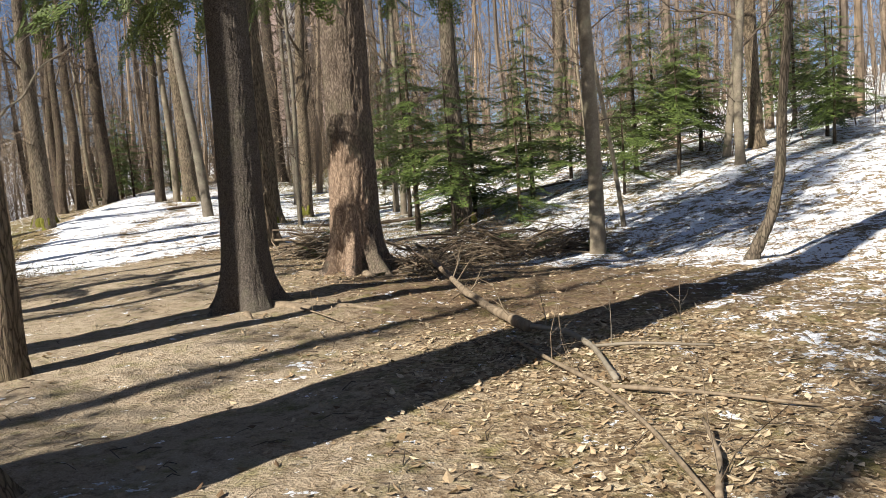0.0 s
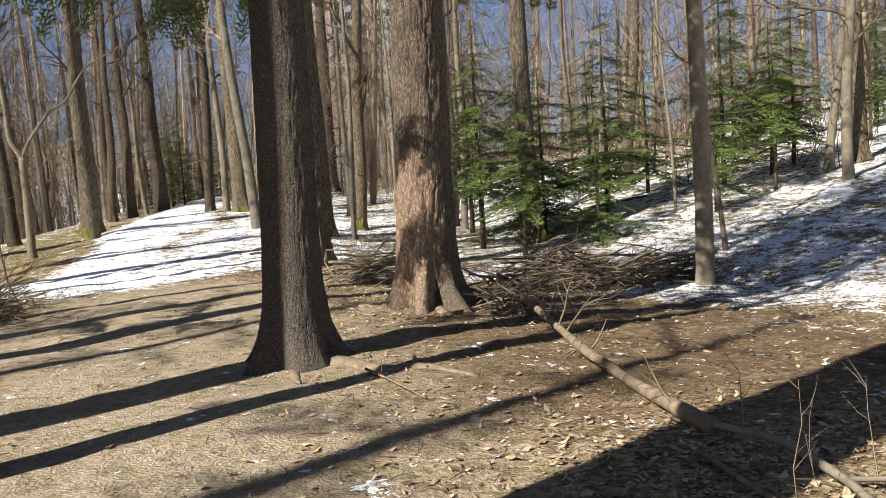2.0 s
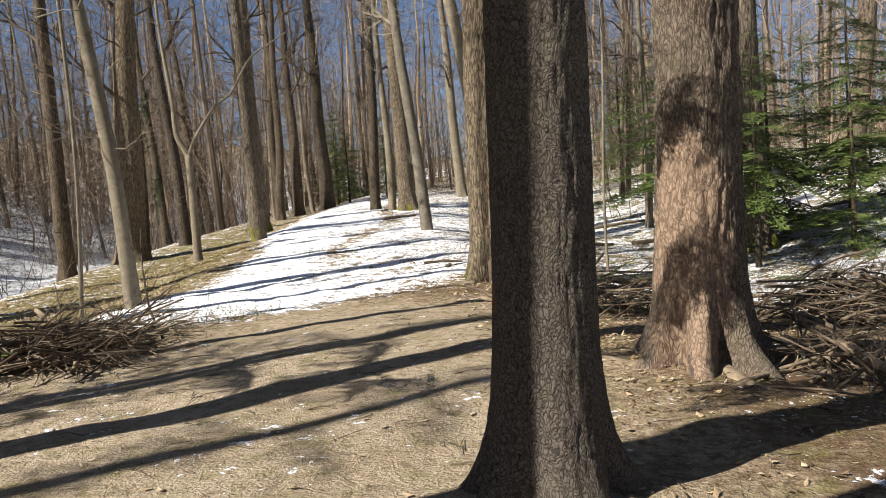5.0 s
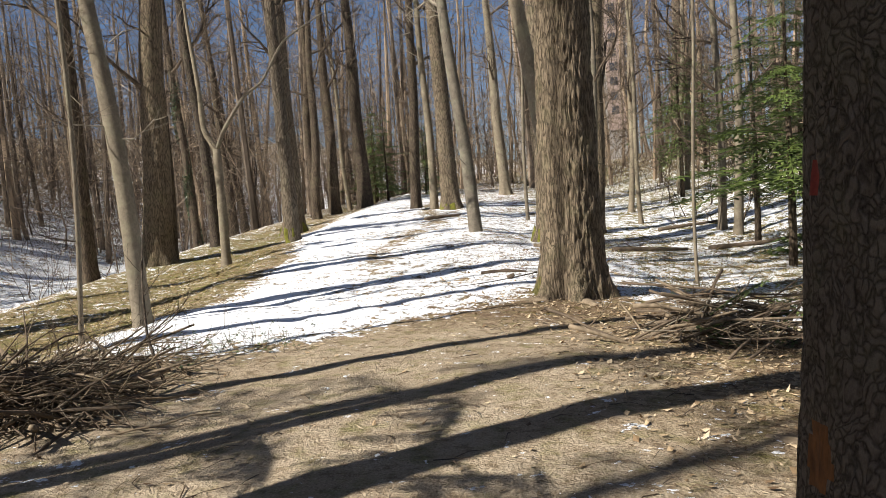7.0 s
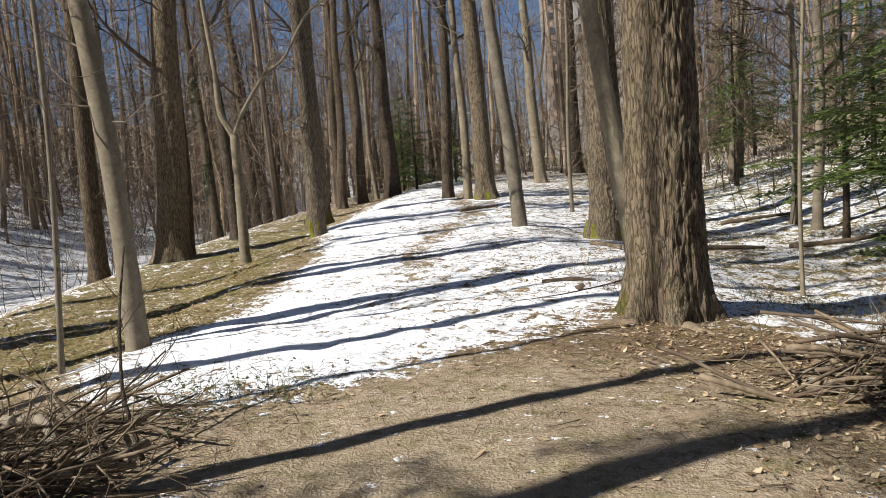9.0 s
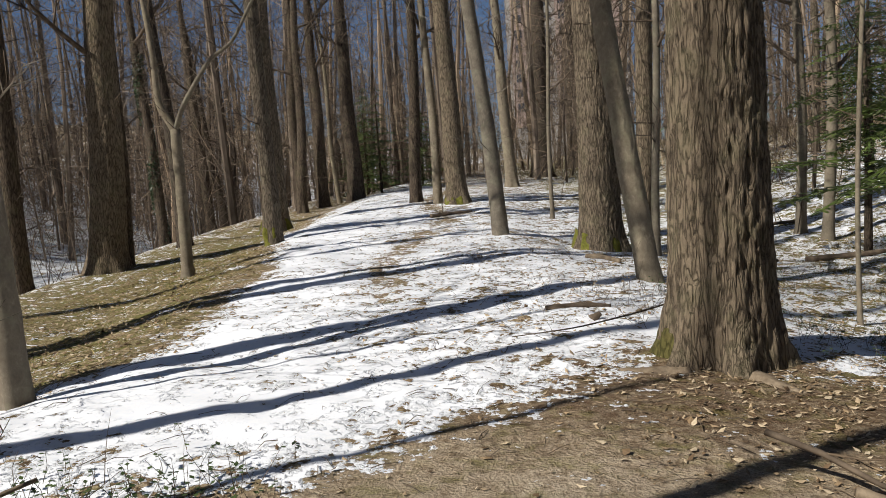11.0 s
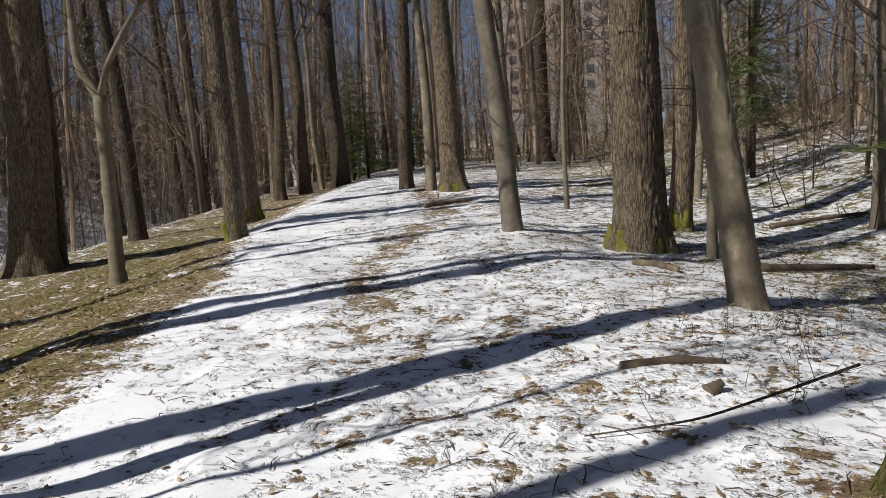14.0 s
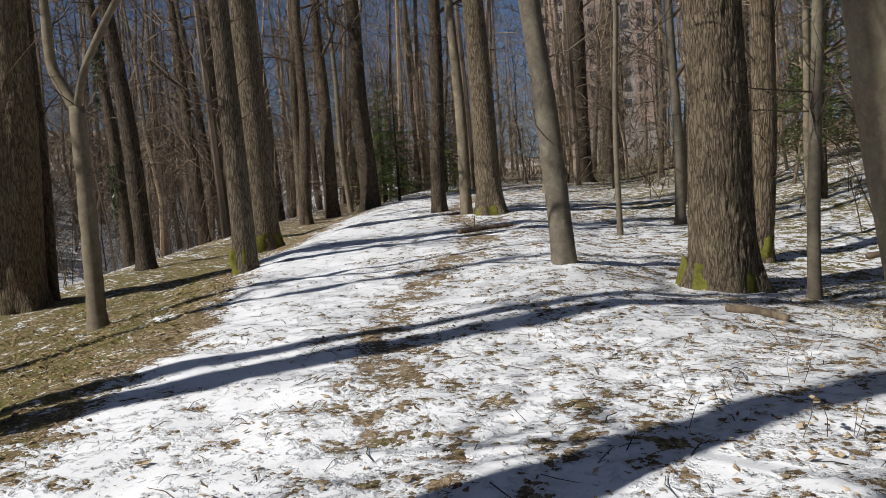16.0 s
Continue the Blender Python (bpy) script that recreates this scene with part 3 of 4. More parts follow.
def special(name, label, x, y, paths, mat, category="tree", low=0, low_from=1.5):
    """A tree told by its stems: each (part, points over the foot, radius below, radius above, sides)."""
    SEED[0] += 1
    rng = np.random.default_rng(SEED[0])
    root = tagged(new(name), label, category)
    root.location = (x, y, gz(x, y) - 0.1)
    for part, pts, r0, r1, sides in paths:
        pts = np.array(pts, float)
        s = np.linspace(0, len(pts) - 1, 6 * len(pts))
        fine = np.stack([interp(s, np.arange(len(pts)), pts[:, i]) for i in range(3)], -1)
        for _ in range(3):
            fine[1:-1] = (fine[:-2] + fine[1:-1] * 2 + fine[2:]) / 4
        radii = np.linspace(r0, r1, len(s))
        if part == "trunk":
            radii = radii * (1 + 0.5 * np.exp(-np.linspace(0, 8, len(s)) * 2.2))
        b = Buf()
        b.tube(fine, radii * (1 + 0.05 * rng.normal(size=len(s))), sides)
        solid(part, b, mat, root)
        if low:
            b = Buf()
            for _ in range(low):
                q = fine[rng.integers(len(s) // 3, len(s))]
                if q[2] > low_from:
                    bough(b, q, rng.normal(0, 1, 3) + np.array([0, 0, 0.4]), rng.uniform(0.6, 1.8), 0.013, rng, 1, 4, twigs=5, depth=3)
            if b.n:
                tagged(solid("twig_growth", b, TWIG, root), kind="stuff")
    return root


special("beech_tree", "pale tree forked at head height, one long bare arm", -16.35, 28.4,
        [("trunk", [(0, 0, 0), (0.02, 0, 1), (0.03, 0, 2.2), (0.02, 0, 3.6)], 0.15, 0.12, 16),
         ("limb", [(0.02, 0, 3.55), (-0.35, -0.05, 4.2), (-0.4, 0, 5.4), (-0.7, 0.1, 7.5), (-0.75, 0.1, 10)], 0.10, 0.04, 10),
         ("limb", [(0.02, 0, 3.55), (0.5, -0.3, 4.1), (1.4, -0.5, 5.0), (2.1, -0.6, 5.3), (2.9, -0.8, 6.3), (4.2, -0.8, 6.9)], 0.065, 0.02, 8)], BEECH, low=8)
special("beech_tree", "crooked young tree with a bowed foot at the snow edge", 4.95, 12.6,
        [("trunk", [(0, 0, -0.05), (0.16, 0, 0.30), (0.42, 0, 0.8), (0.60, 0.05, 1.5), (0.68, 0.1, 2.6), (0.85, 0.1, 4.2), (1.1, 0.2, 8), (1.2, 0.2, 12)], 0.11, 0.05, 14)], OAK, low=6, low_from=4)
# trees beside and behind the path that throw the long shadows
for bx, by, br, bh in ((-2.95, 3.25, 0.66, 22), (-6.6, 5.8, 0.38, 20), (-7.5, 10.0, 0.20, 18), (-9.4, 10.0, 0.12, 17), (-10.6, 11.4, 0.15, 17), (-12.35, 12.3, 0.075, 15),
                       (-14.3, 16.6, 0.34, 19), (-13.5, 13.75, 0.2, 18), (-18.2, 18.0, 0.42, 20), (-19.0, 18.1, 0.3, 19), (-3.2, -2.2, 0.33, 21), (-22.5, 20, 0.28, 20),
                       (-9.5, -7.9, 0.3, 21)):
    tree("forest_tree", "tall bare forest tree beside the trodden path", bx, by, br, bh, (0.0, 0.0), 0.05, OAK, False, 0.75 if br > 0.4 else 0.6, limbs=4, first=11, reach=2.6)


# ---- conifers ----
def needle_bough(seed, fan=10):
    """A flat spray of needles one metre long, along +x."""
    rng = np.random.default_rng(seed)
    b = Buf()
    line = np.stack([np.linspace(0, 1, 6), rng.normal(0, 0.01, 6), -0.16 * np.linspace(0, 1, 6) ** 2 + 0.05 * np.linspace(0, 1, 6)], -1)
    b.tube(line, np.linspace(0.012, 0.003, 6), 3, False)
    for i in range(fan):
        s = 0.14 + 0.84 * i / (fan - 1)
        base = np.array([interp(s, line[:, 0], line[:, k]) for k in range(3)])
        for side in (-1, 1):
            ln = (0.40 * (1 - s) + 0.10) * rng.uniform(0.7, 1.15)
            ang = side * rng.uniform(0.75, 1.05)
            d = np.array([math.cos(ang), math.sin(ang), rng.uniform(-0.25, 0.02)])
            up = np.array([-d[1], d[0], 0.0])
            k = max(2, int(ln / 0.075))
            for j in range(k):
                for sd in (-1, 1):
                    q = base + d * ln * (j + 0.2) / k
                    tip = q + (d * 0.6 + up * sd * 0.62) * 0.10 * rng.uniform(0.7, 1.2) + np.array([0, 0, rng.uniform(-0.02, 0.02)])
                    w = d * 0.034
                    b.add([q - w * 0.3, q + w, tip + w * 0.5, tip - w * 0.25], [(0, 1, 2, 3)])
            b.tube([base, base + d * ln], [0.004, 0.002], 3, False)
    return b.mesh("bough", False)


BOUGHS = [needle_bough(300 + i) for i in range(4)]
THIN_BOUGHS = [needle_bough(310 + i, 6) for i in range(4)]
for me in BOUGHS + THIN_BOUGHS:
    me.materials.append(NEEDLE)


def fir(x, y, h, spread, first=0.6, label="young fir with tiers of dark green needles", gap=0.42):
    SEED[0] += 1
    rng = np.random.default_rng(SEED[0])
    root = tagged(new("fir_tree"), label, "conifer", "young firs under the bare trees")
    root.location = (x, y, gz(x, y) - 0.05)
    b = Buf()
    s = np.linspace(0, h, 9)
    b.tube(np.stack([0.02 * np.sin(s), 0.02 * np.cos(s), s], -1), np.linspace(0.012 * h + 0.01, 0.006, 9), 8)
    solid("trunk", b, DARK, root)
    z = first
    while z < h - 0.1:
        k = rng.integers(4, 8)
        a0 = rng.uniform(0, 6.28)
        ln = spread * (1 - (z - first) / (h - first)) ** 0.85 + 0.16
        for j in range(k):
            ob = solid("bough", (BOUGHS if y < 35 else THIN_BOUGHS)[rng.integers(4)], NEEDLE, root)
            ob.location = (0, 0, z + rng.uniform(-0.12, 0.12))
            ob.rotation_euler = (rng.uniform(-0.2, 0.2), rng.uniform(-0.15, 0.42), a0 + 6.283 * j / k + rng.uniform(-0.25, 0.25))
            q = ln * rng.uniform(0.5, 1.25)
            ob.scale = (q, q * 0.9, q)
        z += gap * rng.uniform(0.8, 1.2)
    return root


for fx, fy, fh, fs, ff in ((-0.8, 27.0, 7.5, 2.0, 2.0), (0.4, 24.5, 5.5, 1.5, 1.6), (2.6, 25.5, 5.0, 1.5, 0.5), (9.9, 31.9, 6.0, 2.0, 1.5), (7.8, 30.7, 8.0, 2.1, 1.4), (14.5, 28.5, 5.0, 1.6, 1.3),
                           (4.6, 42, 7.0, 2.0, 1.2), (-3.2, 47, 8.5, 2.4, 2.4), (1.5, 43, 9, 2.4, 2.0), (16.5, 36, 8, 2.4, 1.5), (12, 43, 9, 2.6, 2), (-22.5, 58, 7, 1.9, 0.8), (-24.6, 61, 8, 2.0, 0.8),
                           (-21.4, 63, 6.5, 1.8, 0.8), (5.8, 34.0, 6.0, 1.7, 1.0), (-26.5, 66, 8, 2.2, 0.8), (20, 45, 10, 2.8, 1.5), (-1.8, 60, 9, 2.6, 2), (1.3, 29, 6, 2.2, 0.8), (3.6, 30, 7.5, 2.2, 1.5), (8.8, 28.5, 5, 1.9, 1.6), (11.5, 34, 7, 2.2, 1.6), (-1.2, 31, 7, 1.8, 2.2), (15.5, 31, 6, 2.0, 1.2), (6.3, 26.5, 4, 1.4, 1.0)):
    fir(fx, fy, fh, fs, ff, gap=0.42 if fh < 7 else 0.5)


def hang(parent, spots, rng):
    """Drooping needle boughs on a big spruce: height, turn, length."""
    for z, turn, ln in spots:
        b = Buf()
        d = np.array([math.cos(turn), math.sin(turn), 0])
        pts = np.array([d * ln * s + np.array([0, 0, z - ln * 0.42 * s ** 1.6]) for s in np.linspace(0, 1, 7)])
        b.tube(pts, np.linspace(0.022, 0.006, 7), 5)
        limb = solid("drooping_branch", b, DARK, parent)
        for s in np.linspace(0.3, 1, 8):
            for sd in (-1, 1):
                ob = solid("needle_spray", BOUGHS[rng.integers(4)], NEEDLE, limb)
                ob.location = d * ln * s + np.array([0, 0, z - ln * 0.42 * s ** 1.6])
                ob.rotation_euler = (rng.uniform(-0.4, 0.4), rng.uniform(0.5, 1.1), turn + sd * rng.uniform(0.3, 1.1))
                q = rng.uniform(0.38, 0.7)
                ob.scale = (q, q, q)


def needle_crown(parent, z0, z1, spread, rng, lean=0.0, fans=5, step=0.95):
    """The green top of a tall spruce, tier over tier."""
    z = z0
    while z < z1:
        ln = spread * (1 - (z - z0) / (z1 - z0 + 1)) + 0.4
        a0 = rng.uniform(0, 6.28)
        for j in range(fans):
            ob = solid("bough", THIN_BOUGHS[rng.integers(4)], NEEDLE, parent)
            ob.location = (lean * z, 0, z + rng.uniform(-0.25, 0.25))
            ob.rotation_euler = (rng.uniform(-0.2, 0.2), rng.uniform(0.0, 0.5), a0 + j * 6.283 / fans + rng.uniform(-0.3, 0.3))
            q = ln * rng.uniform(0.7, 1.2)
            ob.scale = (q, q, q)
        z += step


hr = np.random.default_rng(5)
needle_crown(spruce, 9.0, 21, 2.6, hr, 0.022)
needle_crown(scarred, 8.5, 23, 3.0, hr, 0.03)
hang(spruce, [(4.5, 2.6, 1.5), (4.6, 3.5, 1.9), (5.0, 1.9, 1.8), (4.7, 0.4, 1.3), (5.3, 3.0, 2.4), (5.1, 4.4, 2.0), (5.6, 2.3, 2.6)], hr)
hang(scarred, [(5.7, 0.3, 2.0), (5.9, -0.6, 2.2), (6.2, 1.2, 2.4), (6.0, 2.4, 2.2)], hr)
for sx, sy, sh in ((-9.9, -1.2, 17), (-13.3, 2.4, 18), (-13.6, 6.0, 17)):
    shading = tree("spruce_tree", "tall spruce with ragged green boughs beside the path", sx, sy, 0.2, sh, (0, 0), 0.01, SPRUCE, limbs=2, first=12)
    needle_crown(shading, 7.5, sh - 3, 1.9, hr, 0.0, 3, 1.5)
edge_spruce = tree("spruce_tree", "spruce with drooping green boughs beside the brush", -8.9, 13.0 - 4.6, 0.2, 18, (0, 0), 0.01, SPRUCE, limbs=2, first=12)
hang(edge_spruce, [(4.3, 0.9, 2.4), (4.7, 0.5, 2.5), (4.2, 1.5, 2.2), (5.0, 1.2, 3.0)], hr)


# marks and roots of the big spruces
def patch(parent, mat, a0, a1, z0, z1):
    """A stained or painted place on the trunk's own bark, with an uneven edge."""
    me = next(o for o in parent.children if o.name.startswith("trunk")).data
    me.materials.append(mat)
    slot = len(me.materials) - 1
    for p in me.polygons:
        x, y, z = p.center
        if z0 - 0.3 < z < z1 + 0.3:
            a = math.atan2(y - 0.002 * z, x - (parent["lean"] * z))
            a = a - 6.2832 if a > 1.0 else a
            w = 0.18 * noise.noise((a * 7, z * 5, 3.0))
            u, v = (a - (a0 + a1) / 2) / (a1 - a0) * 2, (z - (z0 + z1) / 2) / (z1 - z0) * 2
            if u * u + v * v + w * 4 < 1.0:
                p.material_index = slot


spruce["lean"], scarred["lean"], oak["lean"] = 0.022, 0.03, 0.012
OAKMOSS = bark("mossy_bark", (0.035, 0.035, 0.012), (0.15, 0.14, 0.05), 26, 0.3, 0.025, 0.3, (0.2, 0.13, 0.06))
WORN = bark("worn_patch", (0.13, 0.085, 0.06), (0.42, 0.31, 0.22), 34, 0.4, 0.015)
RED = plain("red_paint", (0.12, 0.02, 0.016), (0.22, 0.04, 0.028), 60, 1, 0.8, 0.004)
RUST = plain("rusty_bark", (0.07, 0.035, 0.016), (0.2, 0.09, 0.034), 40, 0.4, 0.9, 0.012)
patch(oak, OAKMOSS, -4.2, -2.3, -0.3, 0.42)
patch(spruce, RED, -2.98, -2.8, 1.8, 1.88)
patch(spruce, RUST, -3.0, -2.62, 1.16, 1.3)
patch(scarred, WORN, -3.0, -0.9, 0.1, 2.3)


def root_run(parent, label, pts, r0, r1):
    loc = np.array(parent.location)
    b = Buf()
    pts = np.array(pts, float)
    s = np.linspace(0, len(pts) - 1, 5 * len(pts))
    xy = np.stack([interp(s, np.arange(len(pts)), pts[:, i]) for i in range(2)], -1)
    for _ in range(4):
        xy[1:-1] = (xy[:-2] + 2 * xy[1:-1] + xy[2:]) / 4
    rad = np.linspace(r0, r1, len(s))
    z = ground_z(xy[:, 0], xy[:, 1]) - rad * 0.6
    b.tube(np.concatenate([xy, z[:, None]], 1) - loc, rad, 10)
    solid("root", b, ROOT, parent, label)


root_run(spruce, "long root lying bare on the earth", [(-2.35, 9.85), (-2.0, 9.72), (-1.6, 9.5), (-1.2, 9.45), (-0.75, 9.2)], 0.17, 0.035)
root_run(spruce, "", [(-2.7, 9.8), (-3.0, 9.5), (-3.3, 9.3)], 0.13, 0.02)
root_run(spruce, "", [(-2.5, 9.8), (-2.45, 9.4), (-2.3, 9.05)], 0.12, 0.02)
root_run(scarred, "", [(-1.2, 13.5), (-0.7, 13.7), (-0.2, 14.1), (0.5, 14.6), (1.2, 15.2)], 0.2, 0.04)
root_run(scarred, "", [(-1.8, 13.3), (-2.2, 13.2), (-2.6, 13.4)], 0.2, 0.04)
root_run(scarred, "", [(-1.4, 13.25), (-1.25, 12.8), (-1.0, 12.5)], 0.17, 0.03)
root_run(oak, "", [(-4.6, 19.8), (-4.35, 19.5), (-4.2, 19.3)], 0.17, 0.03)
root_run(oak, "", [(-5.15, 19.85), (-5.5, 19.7), (-5.75, 19.65)], 0.16, 0.03)


# ---- brush piles, poles and sticks ----
def crook(rng, length, r, kink=0.12):
    k = 6
    p = np.zeros(3)
    way = np.array([1.0, 0, 0])
    pts = [p]
    for _ in range(k):
        way = way + rng.normal(0, kink, 3)
        way /= np.linalg.norm(way)
        p = p + way * length / k
        pts.append(p)
    b = Buf()
    b.tube(np.array(pts) - pts[-1] / 2, np.linspace(r, r * 0.4, k + 1), 5)
    for _ in range(3):
        i = rng.integers(1, k)
        bough(b, pts[i] - pts[-1] / 2, pts[i + 1] - pts[i] + rng.normal(0, 0.15, 3), length * 0.35, r * 0.4, rng, 1, 3, twigs=3, depth=2)
    return b.mesh("stick")


sr = np.random.default_rng(21)
STICKS = [crook(sr, L, r) for L, r in ((1.4, 0.016), (1.9, 0.022), (1.1, 0.011), (1.6, 0.03), (2.2, 0.018), (0.9, 0.008))]
for i, me in enumerate(STICKS):
    me.materials.append((DEADWOOD, TWIG, DARK, DEADWOOD, TWIG, PALETWIG)[i])


def pile(label, cx, cy, rx, ry, high, count, turn, needles=0):
    root = tagged(new("brush_pile"), label, "brush pile", "heaps of cut branches")
    root.location = (cx, cy, gz(cx, cy))
    for i in range(count):
        u, w = sr.normal(0, 0.45, 2)
        lx, ly = rx * u * math.cos(turn) - ry * w * math.sin(turn), rx * u * math.sin(turn) + ry * w * math.cos(turn)
        top = high * max(0.05, 1 - (u * u + w * w) * 0.9)
        ob = solid("branch", STICKS[sr.integers(6)], DEADWOOD, root)
        ob.location = (lx, ly, gz(cx + lx, cy + ly) - root.location.z + 0.03 + top * sr.uniform(0.0, 1.0))
        ob.rotation_euler = (sr.uniform(0, 6.28), sr.normal(0, 0.22), turn + sr.normal(0, 0.8))
    for i in range(needles):
        u, w = sr.normal(0, 0.4, 2)
        lx, ly = rx * u * math.cos(turn), rx * u * math.sin(turn) + ry * w
        ob = solid("green_spray", BOUGHS[sr.integers(4)], NEEDLE, root)
        ob.location = (lx, ly, gz(cx + lx, cy + ly) - root.location.z + high * sr.uniform(0.3, 0.8))
        ob.rotation_euler = (sr.uniform(-0.6, 0.6), sr.uniform(-0.6, 0.6), sr.uniform(0, 6.28))
        q = sr.uniform(0.5, 0.9)
        ob.scale = (q, q, q)
    return root


pile("heap of cut branches and twigs behind the old spruce", 0.9, 18.0, 2.1, 0.9, 0.8, 170, 0.25, 10)
pile("low end of the heap of thin dead branches", 3.0, 18.6, 1.1, 0.6, 0.5, 70, 0.2, 4)
pile("heap of dead branches and green sprigs beside the path", -2.6, 17.3, 1.0, 0.6, 0.5, 80, 0.2, 6)
pile("heap of bare branches at the edge of the earth path", -8.9, 13.4, 1.1, 0.8, 0.42, 130, 0.5, 2)
pile("scatter of thin sticks on the litter", -0.3, 13.6, 1.1, 1.2, 0.22, 50, 0.6, 2)
pile("scatter of thin bare branches on melting snow", -9.4, 15.0, 0.9, 0.6, 0.2, 26, 0.3)


def pole(name, label, pts, r0, r1, mat=DEADWOOD, sides=12, stubs=0, category="fallen branch", snow=False):
    b = Buf()
    pts = np.array(pts, float)
    pts[:, 2] += ground_z(pts[:, 0], pts[:, 1])
    s = np.linspace(0, len(pts) - 1, 5 * len(pts))
    fine = np.stack([interp(s, np.arange(len(pts)), pts[:, i]) for i in range(3)], -1)
    for _ in range(2):
        fine[1:-1] = (fine[:-2] + 2 * fine[1:-1] + fine[2:]) / 4
    b.tube(fine, np.linspace(r0, r1, len(s)) * (1 + 0.06 * sr.normal(size=len(s))), sides)
    root = solid(name, b, mat)
    tagged(root, label, category)
    for _ in range(stubs):
        c = Buf()
        q = fine[sr.integers(2, len(s) - 2)]
        bough(c, q, sr.normal(0, 1, 3) + np.array([0, 0, 0.7]), sr.uniform(0.3, 0.9), r0 * 0.25, sr, 1, 4, twigs=3, depth=2)
        solid("side_branch", c, mat, root)
    return root


pole("fallen_pole", "long grey fallen trunk pole lying on leaf litter", [(0.76, 7.45, 0.05), (0.5, 8.6, 0.06), (0.25, 9.8, 0.08), (0.0, 11.6, 0.16), (-0.25, 13.3, 0.26), (-0.45, 14.6, 0.4)], 0.057, 0.032, DEADWOOD, 14, 9)
pole("fallen_branch", "pale broken branch lying on dry leaves", [(0.78, 7.5, 0.05), (1.1, 7.15, 0.06), (1.22, 6.5, 0.05), (1.18, 5.5, 0.03)], 0.03, 0.022, PALETWIG, 8, 2)
pole("fallen_branch", "pale broken branch lying on dry leaves", [(1.2, 6.55, 0.05), (1.6, 6.5, 0.07), (2.2, 6.4, 0.05)], 0.018, 0.01, PALETWIG, 6, 2)
pole("fallen_branch", "long thin dead branch on leaf litter", [(0.6, 7.1, 0.03), (0.8, 6.1, 0.04), (1.05, 5.3, 0.03), (1.12, 4.3, 0.04), (1.15, 3.4, 0.03)], 0.02, 0.013, DEADWOOD, 7, 4)
pole("fallen_branch", "forked dead branch on leaf litter", [(1.2, 3.5, 0.02), (1.35, 3.9, 0.06), (1.4, 4.3, 0.1)], 0.02, 0.01, DEADWOOD, 7, 4)
pole("fallen_branch", "dead branch half hidden in dry leaves", [(1.1, 5.3, 0.03), (1.6, 5.1, 0.03), (2.3, 4.75, 0.02)], 0.018, 0.01, DEADWOOD, 7, 3)
pole("stick", "thin dry stick on packed earth", [(-1.78, 9.4, 0.04), (-1.5, 8.95, 0.03), (-1.15, 8.4, 0.02)], 0.013, 0.008, DEADWOOD, 6, 1, "stick")
pole("log", "short dark log half sunk in snow", [(-6.84, 22.36, 0.01), (-6.4, 22.5, 0.02), (-6.03, 22.6, 0.0)], 0.045, 0.038, TWIG, 12, 0, "log")
pole("log", "short pale log lying before the oak", [(-6.95, 28.35, 0.03), (-6.6, 28.4, 0.04), (-6.25, 28.4, 0.03)], 0.055, 0.05, DEADWOOD, 12, 0, "log")
pole("fallen_branch", "thin bare branch lying on snow", [(-5.2, 21.9, 0.28), (-5.7, 21.6, 0.16), (-6.3, 21.1, 0.06), (-7.0, 20.9, 0.03)], 0.012, 0.006, DARK, 6, 6)
pole("fallen_branch", "thick pale branch across the brush", [(-10.2, 15.1, 0.12), (-9.4, 14.9, 0.2), (-8.9, 14.5, 0.1), (-8.3, 14.5, 0.04)], 0.05, 0.03, PALETWIG, 9, 3)
pole("fallen_branch", "dark branch arching over melting snow", [(-8.2, 14.6, 0.05), (-8.6, 14.9, 0.45), (-9.0, 15.4, 0.95), (-9.4, 16.0, 1.5)], 0.02, 0.008, DARK, 7, 5)
pole("fallen_branch", "dark branch arching over melting snow", [(-8.3, 14.5, 0.05), (-8.9, 14.7, 0.3), (-9.6, 15.1, 0.45), (-10.6, 15.6, 0.5)], 0.02, 0.008, DARK, 7, 4)
pole("stub", "rotten wooden stub in trodden snow", [(-6.2, 21.85, 0.0), (-6.1, 21.9, 0.07)], 0.07, 0.03, TWIG, 10, 0, "stump")
for lx, ly, ln, tu in ((-5.0, 29.5, 2.2, 0.5), (-2.5, 30.5, 3, 0.3), (3.0, 32.0, 2.5, 0.2), (8.0, 36, 4, 0.4), (10.5, 38, 3.5, 0.1), (-4, 36, 2.5, 0.4), (-13.2, 38, 1.6, 0.7)):
    pole("log", "dark fallen branch on the snowy slope", [(lx, ly, 0.05), (lx + ln * 0.5 * math.cos(tu), ly + ln * 0.5 * math.sin(tu), 0.08), (lx + ln * math.cos(tu), ly + ln * math.sin(tu), 0.05)], 0.07, 0.04, TWIG, 8, 3, "log")


pole("stump", "dark mossy tree stump on the far slope", [(19.8, 37.7, -0.1), (19.82, 37.7, 0.4), (19.85, 37.72, 0.9)], 0.5, 0.42, DARK, 14, 0, "stump")


